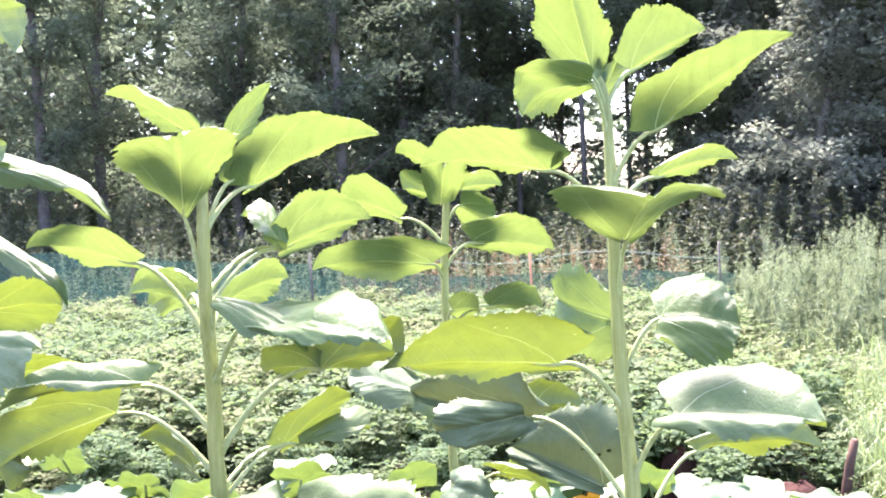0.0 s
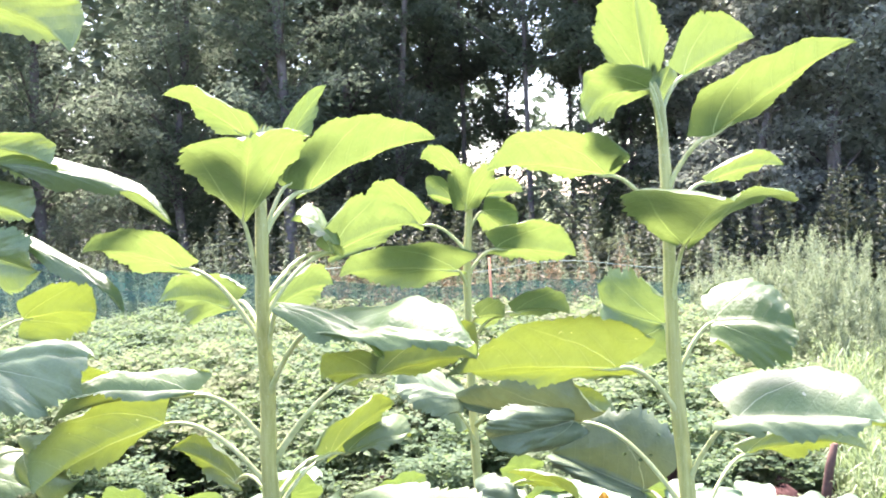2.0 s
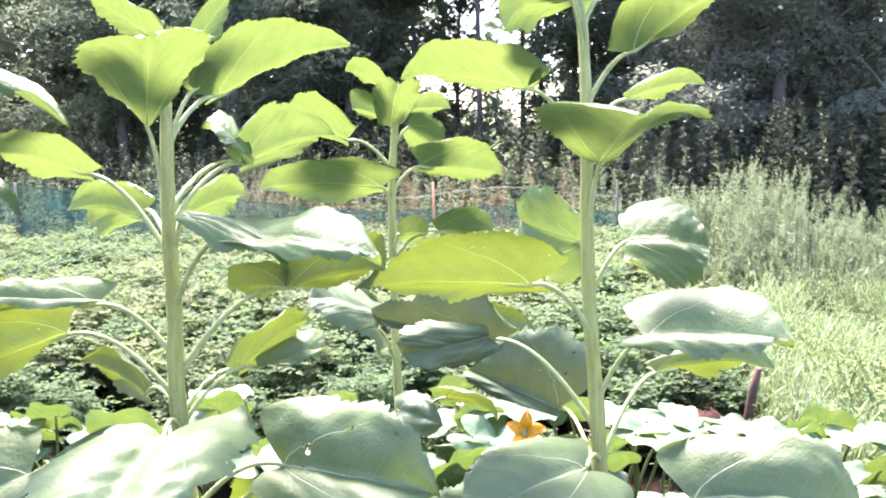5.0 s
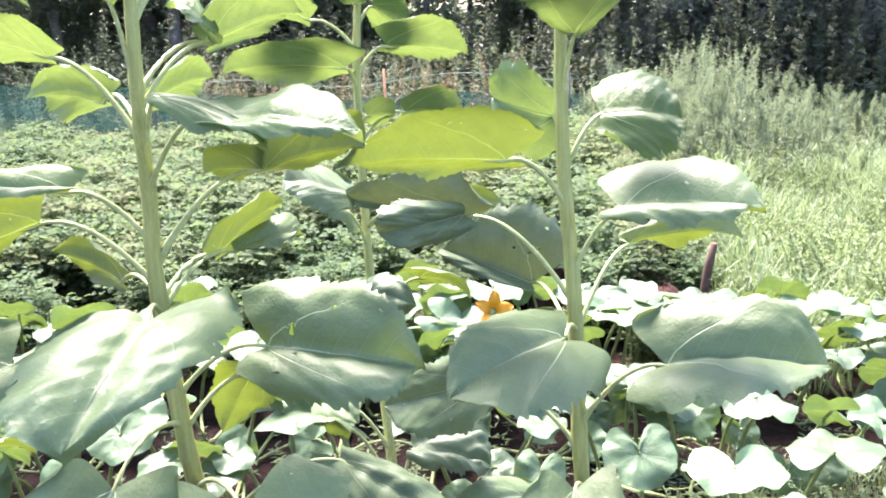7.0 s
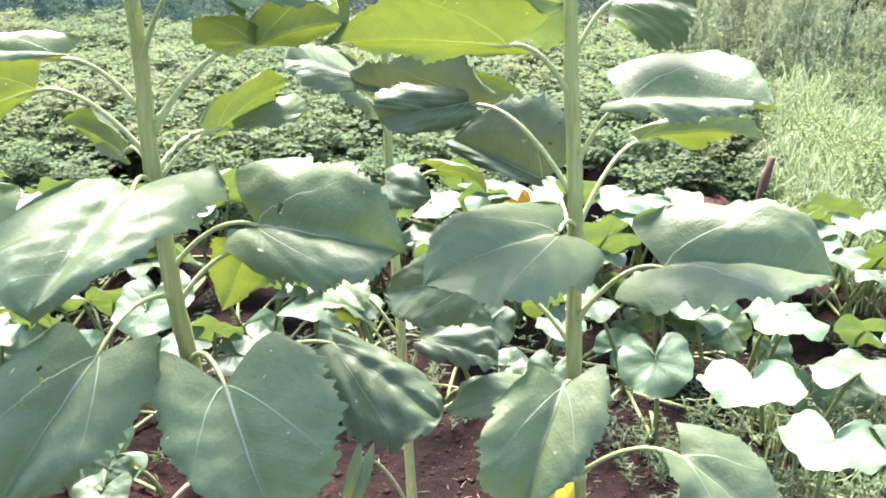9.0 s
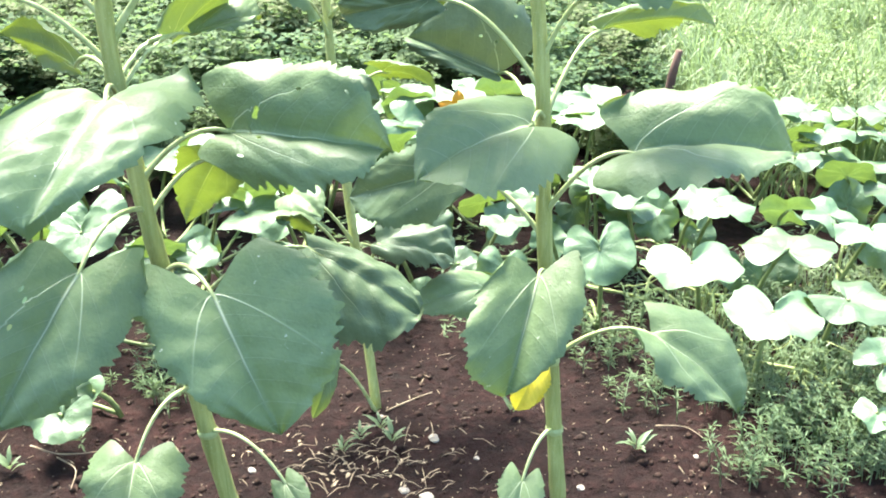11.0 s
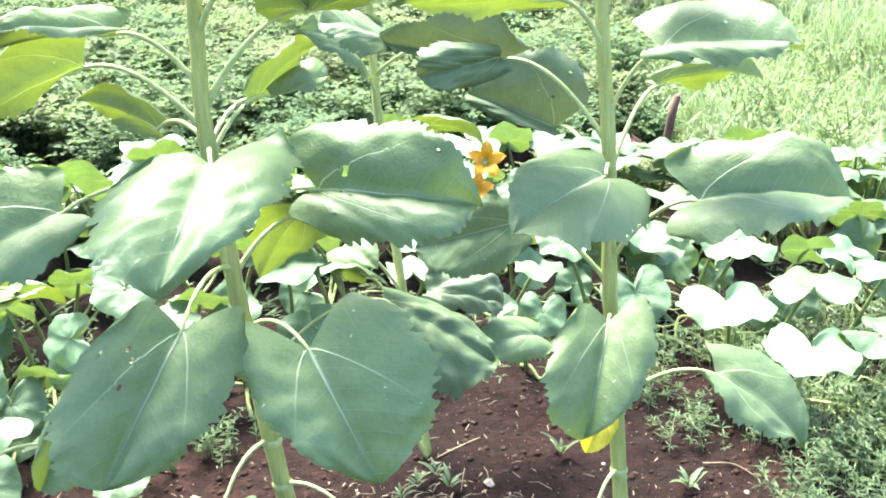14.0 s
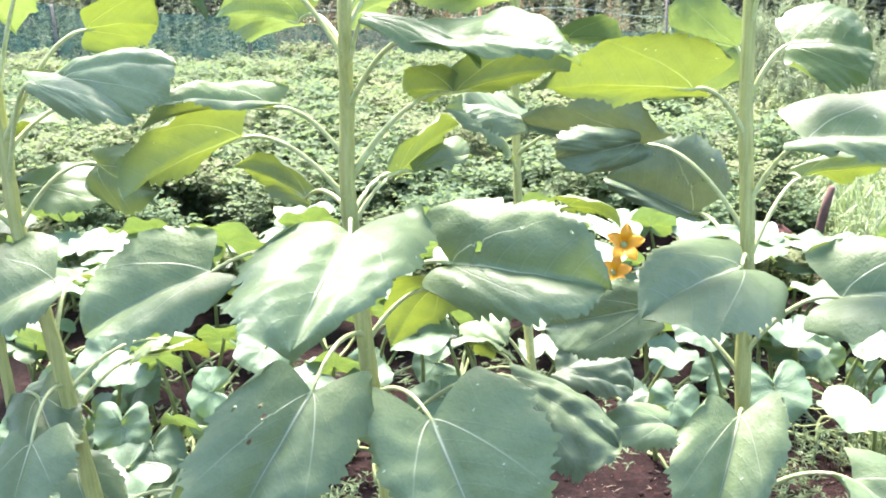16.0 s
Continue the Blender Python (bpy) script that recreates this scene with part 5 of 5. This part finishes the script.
# ---------------------------------------------------------------- wood behind the field
# pale gives the crown the leaf colour that is lightened for glare
def tree_variant(seed, height, spread, low, n_limbs=46, per=33, girth=0.12, pale=False):
    rng = random.Random(seed)
    root = tagged(new("tree"), "tall broadleaf tree, crown colour lightened for the glare" if pale else "tall broadleaf tree with a dark dense crown at the wood's edge", "tree", group="trees of the wood")
    line = smooth_line([(0, 0, -0.2), (rng.uniform(-0.2, 0.2), 0, height * 0.3), (rng.uniform(-0.4, 0.4), rng.uniform(-0.3, 0.3), height * 0.65), (rng.uniform(-0.5, 0.5), 0, height)], 14)
    wood = ([], [])
    add(wood, tube(line, [girth * (1 - i / 14.5) + 0.01 for i in range(14)], 10, False))
    crown = ([], [])
    for k in range(n_limbs):
        f = (k + rng.random()) / n_limbs
        z = low + (height - low) * f
        p = line[min(13, int(z / height * 13))]
        w = rng.uniform(0, 6.28)
        reach = spread * (1 - 0.6 * f) * rng.uniform(0.35, 1.0)
        e = Vector((p.x + math.cos(w) * reach, p.y + math.sin(w) * reach, z + rng.uniform(-0.3, 0.8)))
        b = (p + e) / 2 + Vector((0, 0, 0.25))
        limb = bezier(p, b, e, 6)
        add(wood, tube(limb, [0.035 - 0.0045 * i for i in range(7)], 4, False))
        for q in limb[1:]:
            r = rng.uniform(0.28, 0.60)
            tilt = Vector((rng.uniform(-0.35, 0.35), rng.uniform(-0.35, 0.35), 1)).normalized()
            for _ in range(int(per * 2.3)):
                d = Vector((rng.gauss(0, 1), rng.gauss(0, 1), 0))
                d.z = rng.gauss(0, 0.34) - tilt.x * d.x - tilt.y * d.y - 0.12 * (d.x * d.x + d.y * d.y)
                v = rng.uniform(0, 6.28)
                leaflet(crown, q + d * (r * 0.52), Vector((math.cos(v), math.sin(v), rng.uniform(-0.8, 0.3))).normalized(), (tilt + Vector((rng.uniform(-0.6, 0.6), rng.uniform(-0.6, 0.6), 0))).normalized(), rng.uniform(0.065, 0.135), rng.uniform(0.05, 0.095))
    part("trunk", mesh_of("trunk", wood[0], wood[1], BARK), root, "dark bark trunk with thin limbs")
    part("crown", mesh_of("crown", crown[0], crown[1], GLARE_TREE_LEAF if pale else TREE_LEAF, smooth=False), root)
    return root


rg = random.Random(31)
trees = [tree_variant(41, 11.0, 2.9, 0.7), tree_variant(42, 12.5, 3.2, 1.2), tree_variant(43, 9.0, 3.0, 0.5), tree_variant(44, 12.0, 2.6, 1.6), tree_variant(45, 5.0, 2.2, 0.3, 34)]
high = tree_variant(47, 12.0, 2.6, 4.6, 40, 50, 0.06)
# Last six are unseen trees added far left and behind to block light.
stands = [(-13.5, 19.5), (-10.6, 18.6), (-7.9, 19.6), (-5.4, 18.8), (6.6, 16.4), (3.9, 18.6), (5.9, 19.4), (7.8, 18.2), (10.6, 19.4), (3.4, 16.8),
          (-12.2, 22.0), (-9.2, 21.6), (-6.9, 22.4), (-4.9, 21.8), (-15.5, 18.0), (4.6, 22.0), (7.2, 22.4), (9.8, 21.8), (13.0, 21.4), (5.6, 17.0), (13.6, 18.4), (-11.5, 25.0), (-8.0, 25.4), (-5.8, 25.0), (4.6, 16.6),
          (5.0, 25.4), (6.8, 25.8), (9.0, 25.0), (12.4, 25.6), (9.4, 16.8), (-17, 21), (16.5, 21), (-11.0, 17.0), (-6.0, 29.0), (5.8, 29.0), (-3.4, 20.6), (-3.2, 24.6), (2.7, 20.4), (3.0, 24.8), (-3.4, 29.5), (3.4, 29.0), (-20.0, 18.5), (-20.5, 23.5), (-14.5, 25.0), (-13.0, 29.0), (-9.8, 29.2), (-17.5, 27.0)]
# Trees right of the clearing; their leaf colour carries the glare.
glare_trees = [tree_variant(61, 11.5, 3.0, 0.6, pale=True), tree_variant(62, 12.0, 2.8, 1.0, pale=True), tree_variant(63, 6.0, 2.4, 0.3, 36, pale=True)]
for kinds, places in ((trees, [p for p in stands if p[0] < 2]), (glare_trees, [p for p in stands if p[0] > 2])):
    for i, (x, y) in enumerate(places):
        m = pose(x, y, 0, 0, 0, rg.uniform(0, 360)) @ Matrix.Scale(rg.uniform(0.88, 1.12), 4)
        if i < len(kinds):
            kinds[i].matrix_basis = m
        else:
            ob = copy_thing(kinds[i % len(kinds)], m)
            ob.scale = m.to_scale()


# two slim young trees stand in the clearing
slim = tree_variant(46, 8.0, 1.3, 1.0, 24, 30, 0.05)
slim.matrix_basis = pose(0.55, 20.0, 0)
high.matrix_basis = pose(-0.55, 20.5, 0)
copy_thing(high, pose(1.5, 22.0, 0, 0, 0, 100))
copy_thing(high, pose(-2.2, 22.5, 0, 0, 0, 220))
copy_thing(high, pose(0.4, 24.5, 0, 0, 0, 300))
copy_thing(slim, pose(-1.1, 23.0, 0, 0, 0, 130))
copy_thing(slim, pose(1.6, 21.5, 0, 0, 0, 70))


def far_wood():
    """The depth of the wood: leafy masses with a clearing in the middle."""
    rng = random.Random(51)
    st = ([], [])
    while len(st[1]) < 130000:
        y = rng.uniform(24, 34)
        x = rng.uniform(-24, 24)
        z = rng.uniform(0.2, 13)
        if -2.1 < x * 20 / y < 1.1 and 1.2 < z * 20 / y < 5.6 and noise.noise(Vector((x * 0.9, y * 0.3, z * 0.9))) < 0.22:
            continue
        if abs(x * 20 / y + 9.4) < 1.4 and 2.2 < z * 20 / y < 4.6 and noise.noise(Vector((x * 0.7, z * 0.7, 0))) < -0.22:
            continue
        v = rng.uniform(0, 6.28)
        leaflet(st, Vector((x, y, z)), Vector((math.cos(v), math.sin(v), rng.uniform(-0.8, 0.3))).normalized(), Vector((rng.uniform(-0.9, 0.9), rng.uniform(-0.9, 0.9), 0.7)).normalized(), rng.uniform(0.25, 0.55), rng.uniform(0.2, 0.4))
    stuff("far_wood", st, TREE_LEAF, "dark leafy depth of the wood", "wood")


far_wood()


# ---------------------------------------------------------------- small things on the soil
def rosette(x, y, size, leaves, seed, lift, label, slim=0.28):
    rng = random.Random(seed)
    root = tagged(new("weed_seedling"), label, "weed", group="weed seedlings on the soil")
    root.location = (x, y, ground_height(x, y))
    for k in range(leaves):
        w = k * 2.4 + rng.uniform(-0.5, 0.5)
        l = size * rng.uniform(0.5, 1.25)
        d = Vector((math.cos(w), math.sin(w), lift * rng.uniform(0.5, 1.3))).normalized()
        z = 0.004 + 0.03 * lift * k / leaves
        e = Vector((-math.sin(w), math.cos(w), 0.25)) * (l * slim * 0.5)
        v, f, uv, _, _ = blade(rng, Vector((0, 0, z)) + d * 0.12 * l, Vector((0, 0, z)) + d * l, e * Vector((-1, -1, 1)), e, 0.08, 0.15, 0.5, 10, 2)
        part("leaf", mesh_of("leaf", v, f, WEED, uv), root)
    return root


rosette(0.20, 1.60, 0.07, 6, 1, 0.9, "pale-leaved weed seedling on bare soil", 0.3)
rosette(0.48, 1.42, 0.058, 10, 2, 0.8, "star-shaped green weed seedling on bare soil", 0.27)
rosette(-1.0, 1.42, 0.06, 8, 3, 0.8, "small green weed seedling on bare soil")
for i, (x, y) in enumerate(((-0.18, 1.50), (-0.13, 1.53), (-0.22, 1.46), (-0.10, 1.47))):
    rosette(x, y, 0.045, 7, 10 + i, 0.8, "small pale weed seedling on bare soil")

fe = ([], [])
rg = random.Random(61)
for cx, cy, n, h in ((0.54, 1.86, 26, 0.10), (0.53, 1.68, 26, 0.10), (0.43, 1.98, 26, 0.1), (0.80, 1.62, 60, 0.14), (0.88, 1.45, 70, 0.14), (1.02, 1.54, 60, 0.15), (0.76, 1.32, 50, 0.12), (1.1, 1.4, 50, 0.15), (1.2, 1.6, 60, 0.18), (0.98, 1.32, 60, 0.13), (-0.72, 1.75, 30, 0.12), (0.68, 2.05, 30, 0.14)):
    for _ in range(n * 6 // 10):
        x, y = cx + rg.gauss(0, 0.06), cy + rg.gauss(0, 0.055)
        hh = h * rg.uniform(0.5, 1.1)
        line = bezier(Vector((x, y, 0)), Vector((x, y, hh * 0.6)), Vector((x + rg.uniform(-0.04, 0.04), y + rg.uniform(-0.04, 0.04), hh)), 4)
        add(fe, tube(line, [0.0016] * 5, 3, False))
        for q in range(18):
            p = line[1 + q % 4]
            v = rg.uniform(0, 6.28)
            leaflet(fe, p, Vector((math.cos(v), math.sin(v), rg.uniform(0, 0.6))).normalized(), Vector((0, 0, 1)), rg.uniform(0.018, 0.036), 0.0045)
for _ in range(260):
    x, y = rg.uniform(-1.8, 1.9), rg.uniform(1.95, 2.9)
    if x < -0.75:
        y -= rg.uniform(0.0, 0.6)
    if 0.75 < x:
        y -= rg.uniform(0.0, 0.45)
    hh = rg.uniform(0.05, 0.15)
    line = bezier(Vector((x, y, 0)), Vector((x, y, hh * 0.6)), Vector((x + rg.uniform(-0.04, 0.04), y + rg.uniform(-0.04, 0.04), hh)), 4)
    for q in range(12):
        v = rg.uniform(0, 6.28)
        leaflet(fe, line[1 + q % 4], Vector((math.cos(v), math.sin(v), rg.uniform(0, 0.6))).normalized(), Vector((0, 0, 1)), rg.uniform(0.02, 0.042), 0.007)
stuff("feathery_weeds", fe, WEED, "feathery pale green weeds spreading over the soil", "weeds")


def pebble(x, y, size, seed):
    bm = bmesh.new()
    bmesh.ops.create_icosphere(bm, subdivisions=2, radius=size)
    for v in bm.verts:
        v.co *= 1 + 0.5 * noise.noise(v.co * (1.1 / size) + Vector((seed, 0, 0)))
        v.co.z *= 0.6
    me = bpy.data.meshes.new("pebble")
    bm.to_mesh(me)
    bm.free()
    me.materials.append(STONE)
    ob = tagged(new("pebble", me), "small pale stone lying on the soil", "stone", group="stones on the soil")
    ob.location = (x, y, ground_height(x, y) + size * 0.25)


for i, (x, y, s) in enumerate(((0.0, 1.49, 0.013), (-0.07, 1.31, 0.012), (-0.02, 1.28, 0.016), (-0.43, 1.40, 0.010), (-0.13, 1.60, 0.008), (0.33, 1.30, 0.009), (0.10, 1.42, 0.007), (0.30, 1.55, 0.006), (0.62, 1.40, 0.007), (-0.30, 1.33, 0.008))):
    pebble(x, y, s, i * 7)

clods = ([], [])
rg = random.Random(71)
for _ in range(3200):
    x, y = rg.uniform(-1.4, 1.3), rg.uniform(0.9, 2.4)
    s = 0.004 + 0.014 * rg.random() ** 3
    z = ground_height(x, y)
    pts = [Vector((x + rg.uniform(0.6, 1.1) * s * a, y + rg.uniform(0.6, 1.1) * s * b, z + s * c * rg.uniform(0.6, 1.0))) for a, b, c in ((1, 0, 0), (0, 1, 0), (-1, 0, 0), (0, -1, 0), (0.2, 0.1, 0.9), (0, 0, -0.5))]
    k = len(clods[0])
    clods[0].extend(pts)
    clods[1].extend((k + a, k + b, k + c) for a, b, c in ((0, 1, 4), (1, 2, 4), (2, 3, 4), (3, 0, 4), (1, 0, 5), (2, 1, 5), (3, 2, 5), (0, 3, 5)))
stuff("soil_clods", clods, CLOD, "loose crumbs and clods of dark soil", "soil", smooth=True)


def flecks():
    """Chips of straw and dead stalk strewn over the soil."""
    rng = random.Random(81)
    st = ([], [])
    for _ in range(1700):
        x, y = rng.uniform(-1.3, 1.2), rng.uniform(0.95, 2.3)
        l = 0.0015 + 0.016 * rng.random() ** 7
        w = rng.uniform(0, 3.14)
        d = Vector((math.cos(w), math.sin(w), rng.uniform(-0.15, 0.25))) * l
        p = Vector((x, y, ground_height(x, y) + 0.004))
        add(st, tube([p - d, p + Vector((0, 0, 0.001)), p + d], [0.0008, 0.0014, 0.0007], 4))
    stuff("straw_flecks", st, STRAW, "pale chips of straw on the soil", "straw")


flecks()


def litter(x0, y0, n, spread, size=1.0):
    """Dead stalks and shrivelled leaf scraps lying in a loose heap."""
    rng = random.Random(91)
    st = ([], [])
    for _ in range(n):
        x, y = x0 + rng.gauss(0, spread), y0 + rng.gauss(0, spread * 0.6)
        z = ground_height(x, y) + rng.uniform(0.002, 0.012)
        w = rng.uniform(0, 6.28)
        d = Vector((math.cos(w), math.sin(w), rng.uniform(-0.2, 0.35))).normalized()
        if rng.random() < 0.55:
            l = size * rng.uniform(0.008, 0.04)
            p = Vector((x, y, z))
            add(st, tube([p - d * l, p + Vector((0, 0, 0.3 * l)), p + d * l], [0.0007, 0.0012, 0.0006], 4))
        else:
            oval(st, Vector((x, y, z)), d, Vector((rng.uniform(-0.8, 0.8), rng.uniform(-0.8, 0.8), 1)).normalized(), rng.uniform(0.010, 0.024), rng.uniform(0.004, 0.008))
    stuff("plant_litter", st, STRAW, "dry brown plant litter on the soil", "litter")


litter(-0.17, 1.42, 150, 0.13)
litter(1.06, 3.72, 260, 0.10, 2.2)


def twig(points, r, label):
    v, f = tube(smooth_line(points, 12), [r * (1 - 0.05 * i) for i in range(12)], 6)
    tagged(new("dry_twig", mesh_of("dry_twig", v, f, STRAW)), label, "twig", group="dry twigs on the soil")


twig([(-0.98, 1.50, 0.02), (-0.88, 1.44, 0.035), (-0.76, 1.46, 0.03)], 0.0025, "thin dry brown twig on bare soil")
twig([(-0.90, 1.45, 0.02), (-0.84, 1.40, 0.02), (-0.83, 1.33, 0.015)], 0.002, "thin dry brown twig on bare soil")
twig([(-0.12, 1.62, 0.01), (-0.05, 1.66, 0.018), (0.0, 1.70, 0.012)], 0.0025, "thin dry brown twig on bare soil")
twig([(0.55, 1.52, 0.01), (0.62, 1.50, 0.016), (0.66, 1.45, 0.01)], 0.0018, "thin dry brown twig on bare soil")
